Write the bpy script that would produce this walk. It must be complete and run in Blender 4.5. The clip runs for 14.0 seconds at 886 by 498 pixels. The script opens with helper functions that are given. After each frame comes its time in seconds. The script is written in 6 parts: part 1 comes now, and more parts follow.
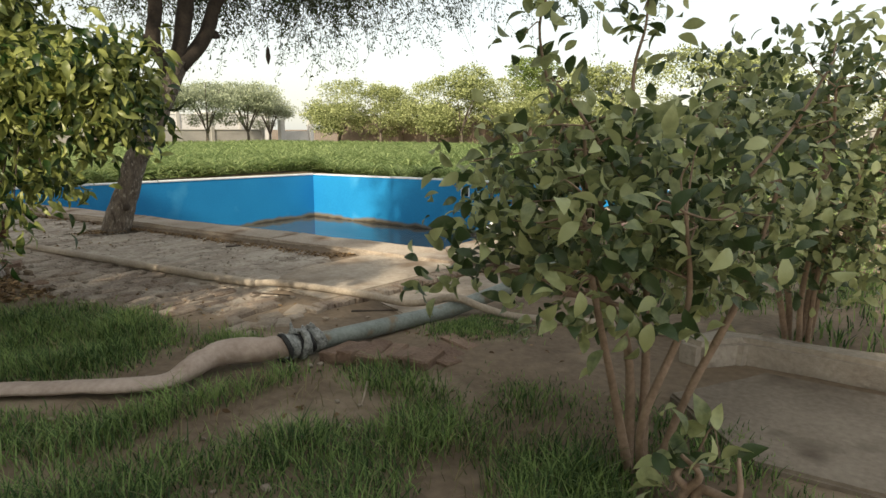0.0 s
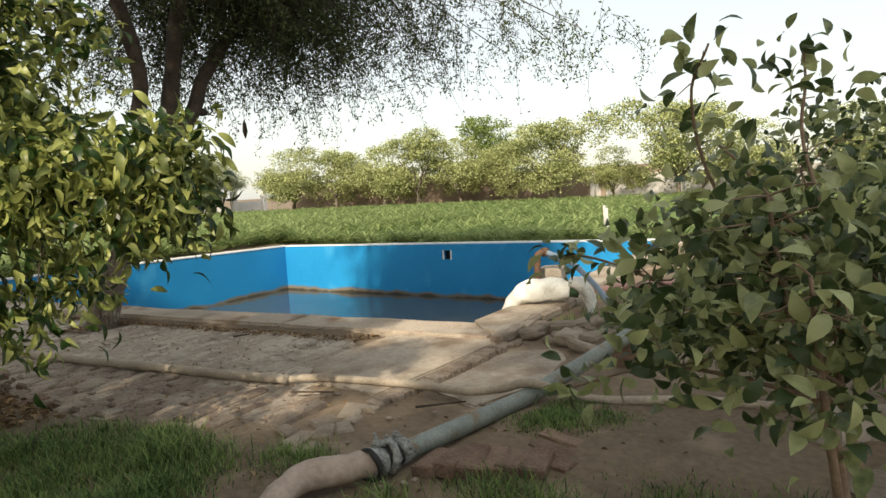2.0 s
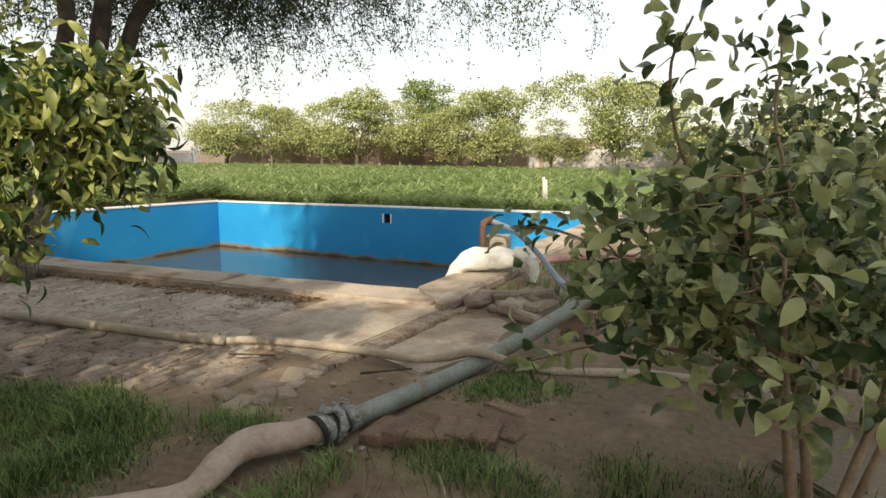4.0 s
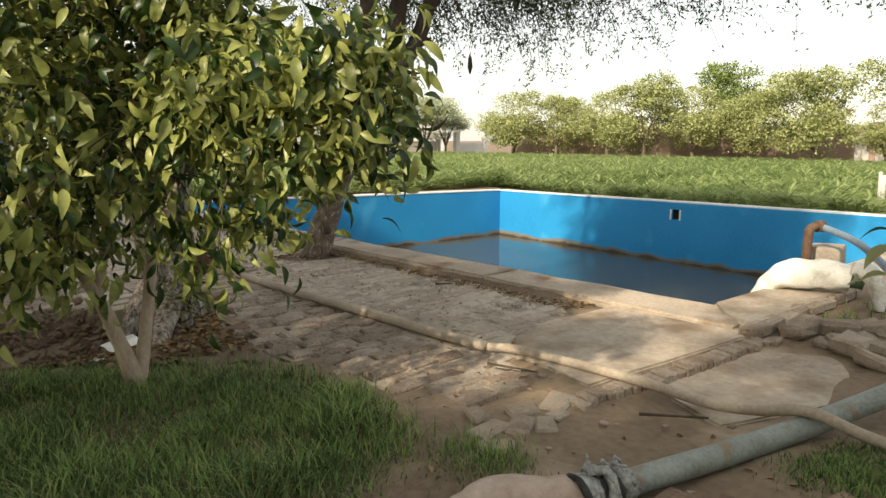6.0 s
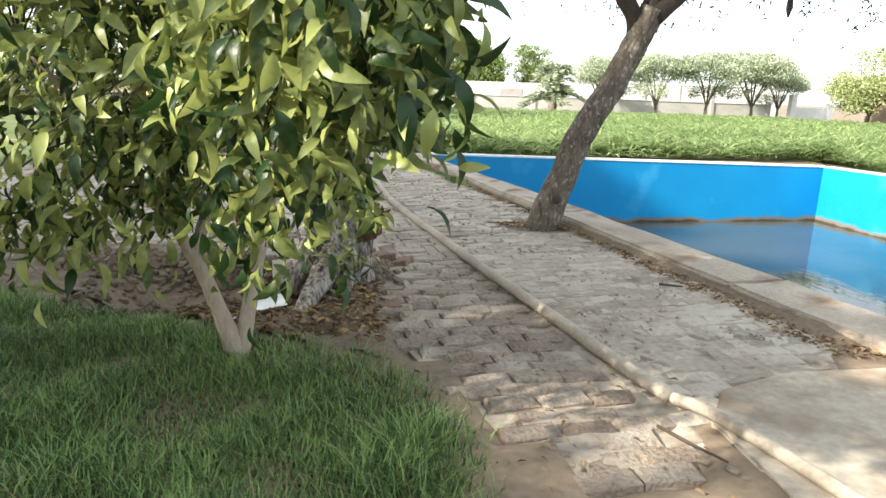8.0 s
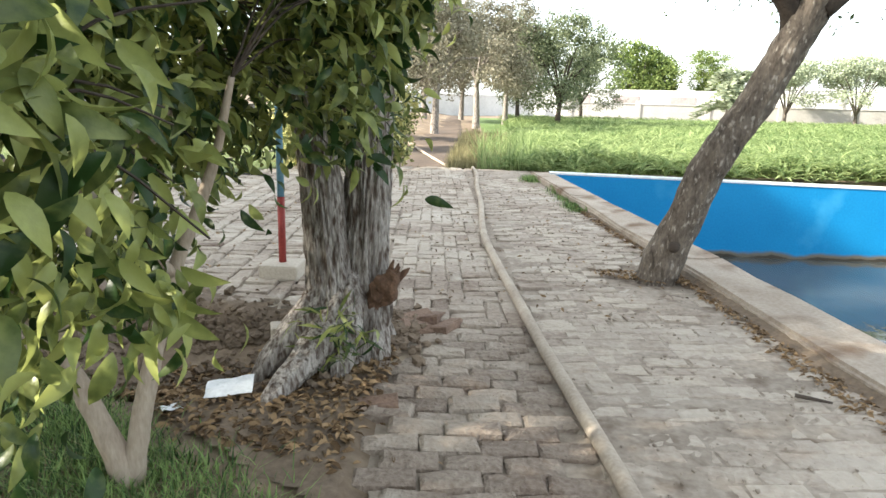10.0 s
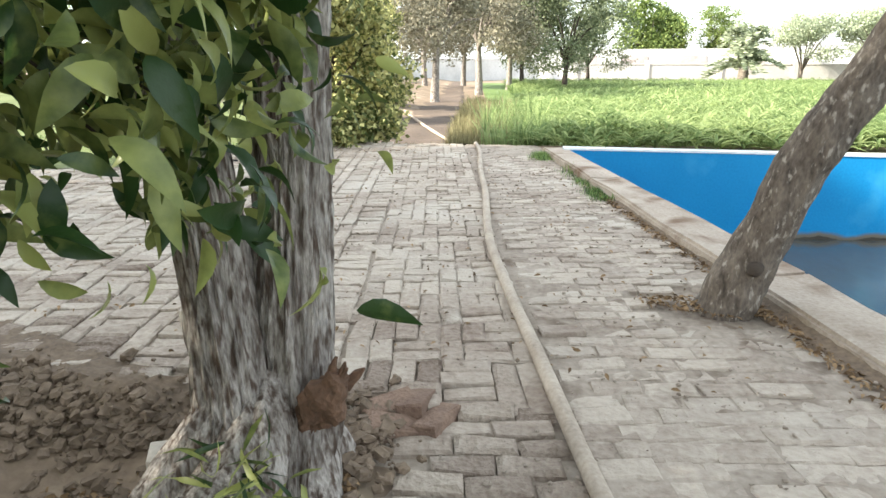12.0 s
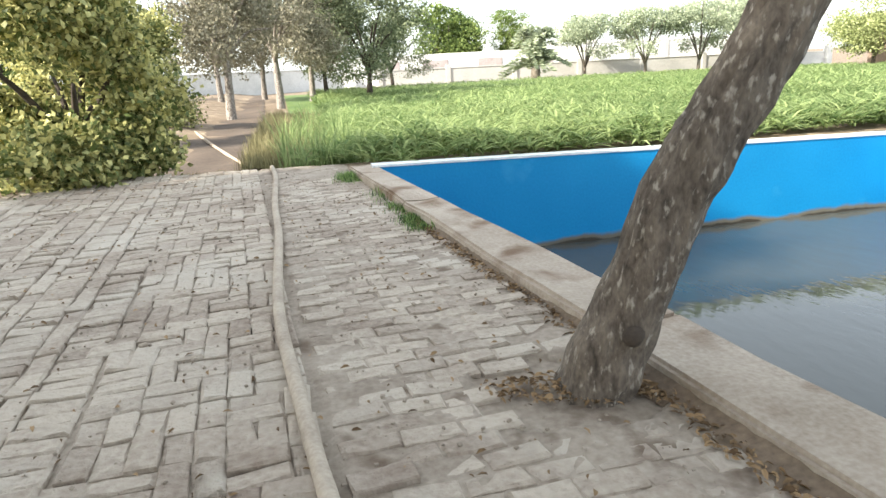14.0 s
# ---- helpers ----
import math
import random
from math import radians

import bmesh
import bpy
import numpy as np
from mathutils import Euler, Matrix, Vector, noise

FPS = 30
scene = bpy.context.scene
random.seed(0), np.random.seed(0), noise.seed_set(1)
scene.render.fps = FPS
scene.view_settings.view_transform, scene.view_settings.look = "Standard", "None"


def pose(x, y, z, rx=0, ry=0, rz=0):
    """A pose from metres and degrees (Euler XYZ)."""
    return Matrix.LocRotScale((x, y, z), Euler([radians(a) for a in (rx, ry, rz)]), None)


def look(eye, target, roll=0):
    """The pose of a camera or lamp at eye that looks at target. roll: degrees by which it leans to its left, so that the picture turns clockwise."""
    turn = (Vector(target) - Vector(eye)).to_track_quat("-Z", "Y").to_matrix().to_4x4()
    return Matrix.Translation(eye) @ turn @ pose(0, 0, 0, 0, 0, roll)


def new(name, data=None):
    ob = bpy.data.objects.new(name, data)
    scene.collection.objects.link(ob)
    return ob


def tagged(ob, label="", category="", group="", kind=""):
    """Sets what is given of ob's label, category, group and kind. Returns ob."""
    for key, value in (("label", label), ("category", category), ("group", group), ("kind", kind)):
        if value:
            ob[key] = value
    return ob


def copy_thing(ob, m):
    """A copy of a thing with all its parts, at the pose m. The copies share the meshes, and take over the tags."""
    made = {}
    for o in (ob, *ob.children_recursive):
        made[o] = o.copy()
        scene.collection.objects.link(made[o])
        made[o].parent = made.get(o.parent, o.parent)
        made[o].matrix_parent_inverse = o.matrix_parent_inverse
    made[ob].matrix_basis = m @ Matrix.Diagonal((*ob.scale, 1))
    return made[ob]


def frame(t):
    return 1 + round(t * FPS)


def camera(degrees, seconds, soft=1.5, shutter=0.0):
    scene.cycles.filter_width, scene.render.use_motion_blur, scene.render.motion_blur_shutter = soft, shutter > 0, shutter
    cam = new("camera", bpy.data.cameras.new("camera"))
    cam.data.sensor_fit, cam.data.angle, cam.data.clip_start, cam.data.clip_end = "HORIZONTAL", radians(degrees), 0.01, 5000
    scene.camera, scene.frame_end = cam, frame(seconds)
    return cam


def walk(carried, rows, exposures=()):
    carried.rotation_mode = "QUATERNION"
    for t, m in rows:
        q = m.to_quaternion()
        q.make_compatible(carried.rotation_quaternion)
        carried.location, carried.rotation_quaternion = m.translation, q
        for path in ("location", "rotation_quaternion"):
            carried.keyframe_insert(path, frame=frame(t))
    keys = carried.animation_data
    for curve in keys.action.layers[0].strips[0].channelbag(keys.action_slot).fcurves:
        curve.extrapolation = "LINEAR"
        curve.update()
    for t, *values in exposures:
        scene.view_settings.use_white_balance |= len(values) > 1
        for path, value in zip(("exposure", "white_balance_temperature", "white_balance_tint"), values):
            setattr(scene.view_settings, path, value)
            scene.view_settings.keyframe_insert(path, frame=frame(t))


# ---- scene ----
cam = camera(68.3, 14.0)
PATH = [
    (0, (0.987, 1.175, 1.231), (2.561, 2.355, 0.871), -0.0),
    (0.5, (1.04, 1.397, 1.298), (2.472, 2.756, 0.972), -0.8),
    (1, (0.943, 1.621, 1.299), (2.546, 2.772, 0.977), -2.8),
    (1.5, (0.9, 1.803, 1.297), (2.542, 2.89, 0.95), -0.5),
    (2, (0.917, 1.961, 1.329), (2.593, 3.037, 1.143), -3.3),
    (2.5, (0.933, 2.036, 1.326), (2.67, 3.0, 1.096), -1.8),
    (2.7, (0.949, 2.057, 1.317), (2.724, 2.951, 1.094), -1.3),
    (4.8, (0.952, 2.174, 1.349), (2.69, 3.112, 1.03), 0.4),
    (5, (0.993, 2.26, 1.362), (2.701, 3.268, 1.11), 0.0),
    (5.5, (1.203, 2.441, 1.328), (2.717, 3.701, 0.981), 0.9),
    (6, (1.491, 2.524, 1.29), (2.723, 4.066, 0.963), -0.0),
    (6.5, (1.706, 2.655, 1.262), (2.673, 4.341, 0.791), 0.2),
    (7, (1.942, 2.781, 1.305), (2.559, 4.628, 0.849), 1.1),
    (7.5, (2.295, 2.887, 1.299), (2.71, 4.792, 0.856), 3.5),
    (8, (2.6, 3.079, 1.269), (3.015, 4.98, 0.804), 2.0),
    (8.2, (2.717, 3.188, 1.265), (3.062, 5.113, 0.846), 2.8),
    (10.3, (3.458, 4.287, 1.361), (3.322, 6.227, 0.894), 1.2),
    (10.5, (3.456, 4.419, 1.361), (3.275, 6.346, 0.859), 1.2),
    (11, (3.472, 4.842, 1.388), (3.247, 6.767, 0.893), 1.0),
    (11.5, (3.492, 5.202, 1.387), (3.336, 7.13, 0.881), 1.7),
    (12, (3.467, 5.538, 1.381), (3.377, 7.458, 0.831), -0.0),
    (12.5, (3.551, 5.952, 1.354), (3.434, 7.885, 0.855), 0.2),
    (13, (3.612, 6.298, 1.352), (3.612, 8.217, 0.792), 0.1),
    (13.5, (3.6, 6.587, 1.358), (3.722, 8.506, 0.809), -1.7),
    (14, (3.748, 6.827, 1.365), (4.179, 8.704, 0.827), -2.8),
]
walk(cam, [(t, look(e, g, r)) for t, e, g, r in PATH],
     [(0, 0.50, 7300, 11), (2.4, 0.48, 7300, 11), (4.8, 0.56, 7600, 13), (5.6, 0.60, 7900, 13), (6.0, 0.68, 7700, 12), (6.25, 0.95, 6900, 9), (6.55, 1.5, 6500, 8),
      (7.5, 1.55, 6450, 8), (8.2, 1.6, 6450, 9), (10.3, 1.86, 6450, 10), (11.5, 1.97, 6450, 10), (12.5, 1.94, 6450, 10), (13.4, 1.74, 6450, 10), (14.0, 1.66, 6450, 10)])

# ---- world, sun, exposure ----
SUN_AZ = math.atan2(-0.22, -0.95)      # direction towards the sun, in the plan
SUN_EL = radians(33)
world = bpy.data.worlds.new("world")
scene.world = world
world.use_nodes = True
wn = world.node_tree
sky = wn.nodes.new("ShaderNodeTexSky")
sky.sky_type = 'NISHITA'
sky.sun_disc = False
sky.sun_elevation = SUN_EL
sky.sun_rotation = math.pi / 2 - SUN_AZ
sky.air_density, sky.dust_density, sky.ozone_density = 1.0, 1.6, 1.0
wn.nodes["Background"].inputs[1].default_value = 0.145
haze = wn.nodes.new("ShaderNodeMix")       # bright dusty haze over the whole sky
haze.data_type = 'RGBA'
haze.inputs[0].default_value = 0.6
haze.inputs[7].default_value = (5.3, 5.65, 5.6, 1)
wn.links.new(sky.outputs[0], haze.inputs[6])
wn.links.new(haze.outputs[2], wn.nodes["Background"].inputs[0])
sun_data = bpy.data.lights.new("sun", 'SUN')
sun_data.energy, sun_data.angle, sun_data.color = 4.6, radians(1.5), (1.0, 0.94, 0.80)
sun = new("sun", sun_data)
to_sun = Vector((math.cos(SUN_AZ) * math.cos(SUN_EL), math.sin(SUN_AZ) * math.cos(SUN_EL), math.sin(SUN_EL)))
sun.matrix_world = look(to_sun * 60, (0, 0, 0))

rng = np.random.default_rng(7)


# ---- materials ----
def material(name, dark, light, scale=6.0, rough=0.85, bump=0.3, bump_scale=40.0, spots=None, metal=0.0, spec=0.3,
             island=0.0, per_object=0.0, thin=0.0, stretch=None, detail=8):
    """Two colours mixed by coarse and fine noise; spots: (colour, scale, low, high)."""
    m = bpy.data.materials.new(name)
    m.use_nodes = True
    n, l = m.node_tree.nodes, m.node_tree.links
    b = n["Principled BSDF"]
    b.inputs["Metallic"].default_value = metal
    b.inputs["Specular IOR Level"].default_value = spec
    geo = n.new("ShaderNodeNewGeometry")
    where = geo.outputs["Position"]
    if stretch:
        mp = n.new("ShaderNodeMapping")
        mp.inputs["Scale"].default_value = stretch
        l.new(where, mp.inputs["Vector"])
        where = mp.outputs[0]
    coarse, fine = n.new("ShaderNodeTexNoise"), n.new("ShaderNodeTexNoise")
    coarse.inputs["Scale"].default_value, fine.inputs["Scale"].default_value = scale, bump_scale
    coarse.inputs["Detail"].default_value = fine.inputs["Detail"].default_value = detail
    l.new(where, coarse.inputs["Vector"])
    l.new(where, fine.inputs["Vector"])
    add = n.new("ShaderNodeMath")
    add.operation = 'MULTIPLY_ADD'
    add.inputs[1].default_value = 0.45
    l.new(fine.outputs[0], add.inputs[0])
    half = n.new("ShaderNodeMath")
    half.operation = 'MULTIPLY'
    half.inputs[1].default_value = 0.55
    l.new(coarse.outputs[0], half.inputs[0])
    l.new(half.outputs[0], add.inputs[2])
    factor = add.outputs[0]
    for amount, source in ((island, "Random Per Island"), (per_object, "Random")):
        if amount:
            info = geo if source == "Random Per Island" else n.new("ShaderNodeObjectInfo")
            sh = n.new("ShaderNodeMath")
            sh.operation = 'MULTIPLY_ADD'
            sh.inputs[1].default_value = amount
            off = n.new("ShaderNodeMath")
            off.operation = 'SUBTRACT'
            off.inputs[1].default_value = amount / 2
            l.new(info.outputs[source], sh.inputs[0])
            l.new(factor, sh.inputs[2])
            l.new(sh.outputs[0], off.inputs[0])
            factor = off.outputs[0]
    ramp = n.new("ShaderNodeValToRGB")
    ramp.color_ramp.elements[0].position, ramp.color_ramp.elements[1].position = 0.3, 0.7
    ramp.color_ramp.elements[0].color, ramp.color_ramp.elements[1].color = (*dark, 1), (*light, 1)
    l.new(factor, ramp.inputs[0])
    colour = ramp.outputs[0]
    if spots:
        sp = n.new("ShaderNodeTexNoise")
        sp.inputs["Scale"].default_value, sp.inputs["Detail"].default_value = spots[1], 6
        l.new(where, sp.inputs["Vector"])
        mr = n.new("ShaderNodeMapRange")
        mr.inputs[1].default_value, mr.inputs[2].default_value = spots[2], spots[3]
        l.new(sp.outputs[0], mr.inputs[0])
        mix = n.new("ShaderNodeMix")
        mix.data_type = 'RGBA'
        l.new(mr.outputs[0], mix.inputs[0])
        l.new(colour, mix.inputs[6])
        mix.inputs[7].default_value = (*spots[0], 1)
        colour = mix.outputs[2]
    l.new(colour, b.inputs["Base Color"])
    rr = n.new("ShaderNodeMapRange")
    rr.inputs[3].default_value, rr.inputs[4].default_value = max(0.02, rough - 0.1), min(1, rough + 0.1)
    l.new(fine.outputs[0], rr.inputs[0])
    l.new(rr.outputs[0], b.inputs["Roughness"])
    if bump:
        bp = n.new("ShaderNodeBump")
        bp.inputs["Strength"].default_value, bp.inputs["Distance"].default_value = bump, 0.02
        l.new(factor if not island else fine.outputs[0], bp.inputs["Height"])
        l.new(bp.outputs[0], b.inputs["Normal"])
    if thin:
        tr = n.new("ShaderNodeBsdfTranslucent")
        l.new(colour, tr.inputs[0])
        ms = n.new("ShaderNodeMixShader")
        ms.inputs[0].default_value = thin
        l.new(b.outputs[0], ms.inputs[1])
        l.new(tr.outputs[0], ms.inputs[2])
        l.new(ms.outputs[0], n["Material Output"].inputs[0])
    return m


DIRT = material("dry_earth", (0.115, 0.082, 0.056), (0.265, 0.198, 0.138), 0.9, 0.95, 1.0, 22, ((0.36, 0.285, 0.205), 1.7, 0.54, 0.72))
# track earth is darkened in colour for the tree shade lying on it
TRACK = material("shaded_track_earth", (0.055, 0.04, 0.031), (0.145, 0.108, 0.083), 0.7, 0.95, 0.9, 12)
LITTER_SOIL = material("litter_soil", (0.08, 0.06, 0.044), (0.25, 0.185, 0.13), 2.2, 0.95, 1.0, 35)
CONCRETE = material("worn_concrete", (0.36, 0.31, 0.25), (0.56, 0.50, 0.42), 2.0, 0.9, 0.5, 50, ((0.25, 0.19, 0.13), 1.3, 0.55, 0.72))
OLD_CONCRETE = material("old_concrete", (0.22, 0.185, 0.15), (0.42, 0.37, 0.31), 3.0, 0.9, 0.8, 40, ((0.12, 0.09, 0.07), 4.0, 0.58, 0.7))
BRICK = material("dusty_brick", (0.19, 0.14, 0.108), (0.46, 0.395, 0.325), 1.3, 0.92, 1.0, 26, ((0.47, 0.415, 0.35), 1.1, 0.5, 0.68), per_object=0.22, island=0.2)
RED_BRICK = material("red_brick", (0.14, 0.088, 0.065), (0.30, 0.205, 0.15), 8, 0.9, 0.7, 60, per_object=0.25, island=0.1)
WORN_BRICK = material("worn_brown_brick", (0.165, 0.12, 0.092), (0.41, 0.345, 0.28), 2.2, 0.92, 1.0, 45, ((0.45, 0.395, 0.33), 1.6, 0.54, 0.7), per_object=0.2, island=0.14)
PAVING_BED = material("paving_bed", (0.18, 0.14, 0.107), (0.43, 0.37, 0.305), 1.6, 0.95, 1.0, 26, ((0.15, 0.11, 0.08), 5.0, 0.56, 0.7))
APRON = material("dusty_apron", (0.24, 0.19, 0.145), (0.52, 0.45, 0.37), 1.6, 0.92, 0.7, 24, ((0.20, 0.145, 0.10), 2.1, 0.5, 0.7))
# path concrete with dark patches; the shade over it is in both base colours
PATH_CONCRETE = material("shaded_path_concrete", (0.15, 0.118, 0.09), (0.31, 0.26, 0.205), 1.8, 0.92, 0.6, 34, ((0.10, 0.075, 0.055), 2.6, 0.55, 0.7))
WHITE_EDGE = material("white_rim", (0.55, 0.57, 0.58), (0.80, 0.82, 0.82), 6, 0.8, 0.2, 60)
BARK = material("grey_bark", (0.035, 0.027, 0.022), (0.23, 0.19, 0.152), 9, 0.95, 1.0, 38, ((0.34, 0.305, 0.26), 22, 0.57, 0.68), stretch=(1.6, 1.6, 0.7))
PALE_BARK = material("pale_bark", (0.07, 0.052, 0.04), (0.54, 0.495, 0.45), 10, 0.95, 1.0, 42, ((0.085, 0.06, 0.046), 19, 0.46, 0.64), stretch=(2.7, 2.7, 0.62))
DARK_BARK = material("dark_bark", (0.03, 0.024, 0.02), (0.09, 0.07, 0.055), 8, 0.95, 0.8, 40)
SMOOTH_BARK = material("smooth_bark", (0.26, 0.20, 0.15), (0.47, 0.39, 0.31), 9, 0.85, 0.4, 50, stretch=(2, 2, 0.6))
STEM = material("shrub_stem", (0.17, 0.115, 0.08), (0.36, 0.26, 0.19), 12, 0.85, 0.4, 60)
DEADWOOD = material("dead_wood", (0.05, 0.03, 0.02), (0.19, 0.11, 0.07), 12, 0.95, 1.0, 50)
LEAF_CITRUS = material("broad_leaf", (0.022, 0.052, 0.012), (0.33, 0.36, 0.11), 1.6, 0.4, 0.2, 30, island=0.66, thin=0.36, spec=0.42)
LEAF_GUAVA = material("ovate_leaf", (0.05, 0.085, 0.03), (0.44, 0.48, 0.23), 2.0, 0.38, 0.3, 34, island=0.85, thin=0.3, spec=0.55)
LEAF_DRY = material("dry_leaf", (0.10, 0.06, 0.03), (0.33, 0.22, 0.12), 5, 0.9, 0.3, 40, island=0.6)
LEAF_FINE = material("fine_leaf", (0.035, 0.05, 0.02), (0.10, 0.13, 0.05), 2, 0.7, 0.0, 20, island=0.5, thin=0.3)
LEAF_ACACIA = material("acacia_leaf", (0.15, 0.18, 0.065), (0.46, 0.49, 0.23), 0.9, 0.8, 0.0, 6, island=0.5, thin=0.3)
# leaf green paled and greyed: distance haze mixed into the colour
LEAF_HAZE_TINT = material("haze_tinted_leaf", (0.25, 0.285, 0.19), (0.46, 0.50, 0.35), 0.5, 0.85, 0.0, 6, island=0.45, thin=0.3)
LEAF_DUSK = material("dusty_leaf", (0.10, 0.125, 0.07), (0.26, 0.29, 0.17), 0.5, 0.85, 0.0, 6, island=0.5, thin=0.3)
LEAF_GREY = material("grey_leaf", (0.15, 0.14, 0.10), (0.31, 0.285, 0.21), 0.6, 0.85, 0.0, 6, island=0.5, thin=0.3)
LEAF_DENSE = material("dense_leaf", (0.075, 0.12, 0.03), (0.23, 0.29, 0.085), 0.6, 0.7, 0.0, 6, island=0.5, thin=0.25)
LEAF_GOLD = material("golden_leaf", (0.10, 0.13, 0.04), (0.60, 0.56, 0.24), 0.9, 0.55, 0.0, 12, island=0.7, thin=0.3)
GRASS = material("grass_blade", (0.036, 0.085, 0.024), (0.27, 0.38, 0.125), 1.2, 0.6, 0.0, 12, island=0.6, thin=0.3)
DRY_GRASS = material("dry_grass_blade", (0.12, 0.11, 0.05), (0.34, 0.30, 0.16), 1.2, 0.8, 0.0, 12, island=0.6, thin=0.3)
LAWN = material("lawn_turf", (0.05, 0.07, 0.02), (0.135, 0.155, 0.048), 0.35, 0.9, 0.7, 60)
CROP = material("crop_leaf", (0.15, 0.22, 0.08), (0.37, 0.44, 0.19), 0.16, 0.78, 0.0, 3, island=0.55, thin=0.5)
CROP_SOIL = material("crop_undergrowth", (0.06, 0.11, 0.03), (0.16, 0.22, 0.07), 0.6, 0.9, 0.8, 9)
PIPE_GREY = material("weathered_pipe", (0.12, 0.14, 0.128), (0.30, 0.335, 0.31), 5, 0.55, 0.3, 60, ((0.20, 0.15, 0.10), 9, 0.56, 0.68), metal=0.15, spec=0.4)
PIPE_EARTH = material("dusty_pipe", (0.26, 0.21, 0.165), (0.50, 0.43, 0.35), 4, 0.85, 0.4, 50)
CANVAS = material("pink_canvas", (0.33, 0.25, 0.205), (0.52, 0.42, 0.36), 7, 0.85, 0.6, 40, ((0.28, 0.19, 0.14), 5, 0.58, 0.72))
SACK = material("white_sack", (0.52, 0.52, 0.49), (0.80, 0.80, 0.77), 8, 0.7, 0.6, 60, ((0.33, 0.30, 0.24), 6, 0.57, 0.7))
RAG = material("tied_rag", (0.05, 0.055, 0.055), (0.46, 0.47, 0.45), 30, 0.7, 0.8, 70, detail=3)
BLUE_PIPE = material("blue_grey_pipe", (0.10, 0.15, 0.21), (0.24, 0.31, 0.39), 6, 0.4, 0.2, 60)
PINK_PIPE = material("faded_red_pipe", (0.30, 0.15, 0.13), (0.52, 0.33, 0.29), 6, 0.6, 0.2, 60)
RUST = material("rusty_iron", (0.06, 0.035, 0.025), (0.20, 0.12, 0.08), 14, 0.8, 0.6, 60, metal=0.3)
GREEN_PIPE = material("dark_green_pipe", (0.02, 0.045, 0.025), (0.06, 0.11, 0.06), 9, 0.5, 0.2, 60)
PAPER = material("crumpled_paper", (0.62, 0.63, 0.64), (0.85, 0.86, 0.86), 12, 0.8, 0.5, 40)
WHITEWASH = material("whitewash", (0.55, 0.54, 0.53), (0.80, 0.79, 0.78), 0.7, 0.9, 0.2, 8)
GREY_WALL = material("grey_render", (0.38, 0.37, 0.35), (0.55, 0.53, 0.50), 0.6, 0.9, 0.2, 8)
MUD_WALL = material("mud_brick_wall", (0.22, 0.16, 0.125), (0.36, 0.28, 0.22), 0.8, 0.95, 0.5, 8)
# darker panels set into the white farm building
DARK_PANEL = material("dark_wall_panel", (0.20, 0.17, 0.17), (0.38, 0.33, 0.32), 1.0, 0.9, 0.2, 9)
PAINT_SKY = material("blue_pole_paint", (0.10, 0.25, 0.36), (0.20, 0.38, 0.50), 9, 0.5, 0.2, 50)
PAINT_RED = material("red_pole_paint", (0.20, 0.03, 0.025), (0.36, 0.06, 0.05), 9, 0.5, 0.2, 50)
RUBBER = material("black_rubber", (0.015, 0.015, 0.016), (0.05, 0.05, 0.05), 20, 0.8, 0.2, 60)
CHROME = material("dull_chrome", (0.42, 0.42, 0.43), (0.65, 0.65, 0.66), 10, 0.3, 0.1, 60, metal=0.9)
BODY_BLUE = material("dusty_blue_enamel", (0.12, 0.15, 0.26), (0.28, 0.32, 0.42), 10, 0.4, 0.1, 60)
# near-black colour stands for the shade inside the outlet opening
DARK_HOLE = material("hole_shade", (0.01, 0.01, 0.01), (0.03, 0.03, 0.03), 10, 0.9, 0.2, 40)
STONE = material("pale_stone", (0.19, 0.15, 0.115), (0.37, 0.31, 0.25), 9, 0.9, 0.6, 50, per_object=0.3)

# blue pool paint with the tide band of silt and bare render above the waterline
WATER_Z, RIM_Z = -1.27, 0.08
POOL_PAINT = material("pool_blue_paint", (0.0, 0.19, 0.44), (0.008, 0.27, 0.56), 0.7, 0.6, 0.25, 30, ((0.05, 0.34, 0.60), 1.1, 0.60, 0.78))


def tide_band(m):
    n, l = m.node_tree.nodes, m.node_tree.links
    b = n["Principled BSDF"]
    old = b.inputs["Base Color"].links[0].from_socket
    geo = n.new("ShaderNodeNewGeometry")
    sep = n.new("ShaderNodeSeparateXYZ")
    l.new(geo.outputs["Position"], sep.inputs[0])
    nz = n.new("ShaderNodeTexNoise")
    nz.inputs["Scale"].default_value, nz.inputs["Detail"].default_value = 1.5, 9
    l.new(geo.outputs["Position"], nz.inputs["Vector"])
    mad = n.new("ShaderNodeMath")
    mad.operation = 'MULTIPLY_ADD'
    mad.inputs[1].default_value = -0.3
    l.new(nz.outputs[0], mad.inputs[0])
    l.new(sep.outputs[2], mad.inputs[2])
    for low, high, colour in ((WATER_Z - 0.09, WATER_Z - 0.03, (0.16, 0.14, 0.105)), (WATER_Z - 0.135, WATER_Z - 0.115, (0.05, 0.04, 0.028))):
        mr = n.new("ShaderNodeMapRange")
        mr.inputs[1].default_value, mr.inputs[2].default_value = high, low
        l.new(mad.outputs[0], mr.inputs[0])
        mix = n.new("ShaderNodeMix")
        mix.data_type = 'RGBA'
        l.new(mr.outputs[0], mix.inputs[0])
        l.new(old, mix.inputs[6])
        mix.inputs[7].default_value = (*colour, 1)
        old = mix.outputs[2]
    l.new(old, b.inputs["Base Color"])


tide_band(POOL_PAINT)

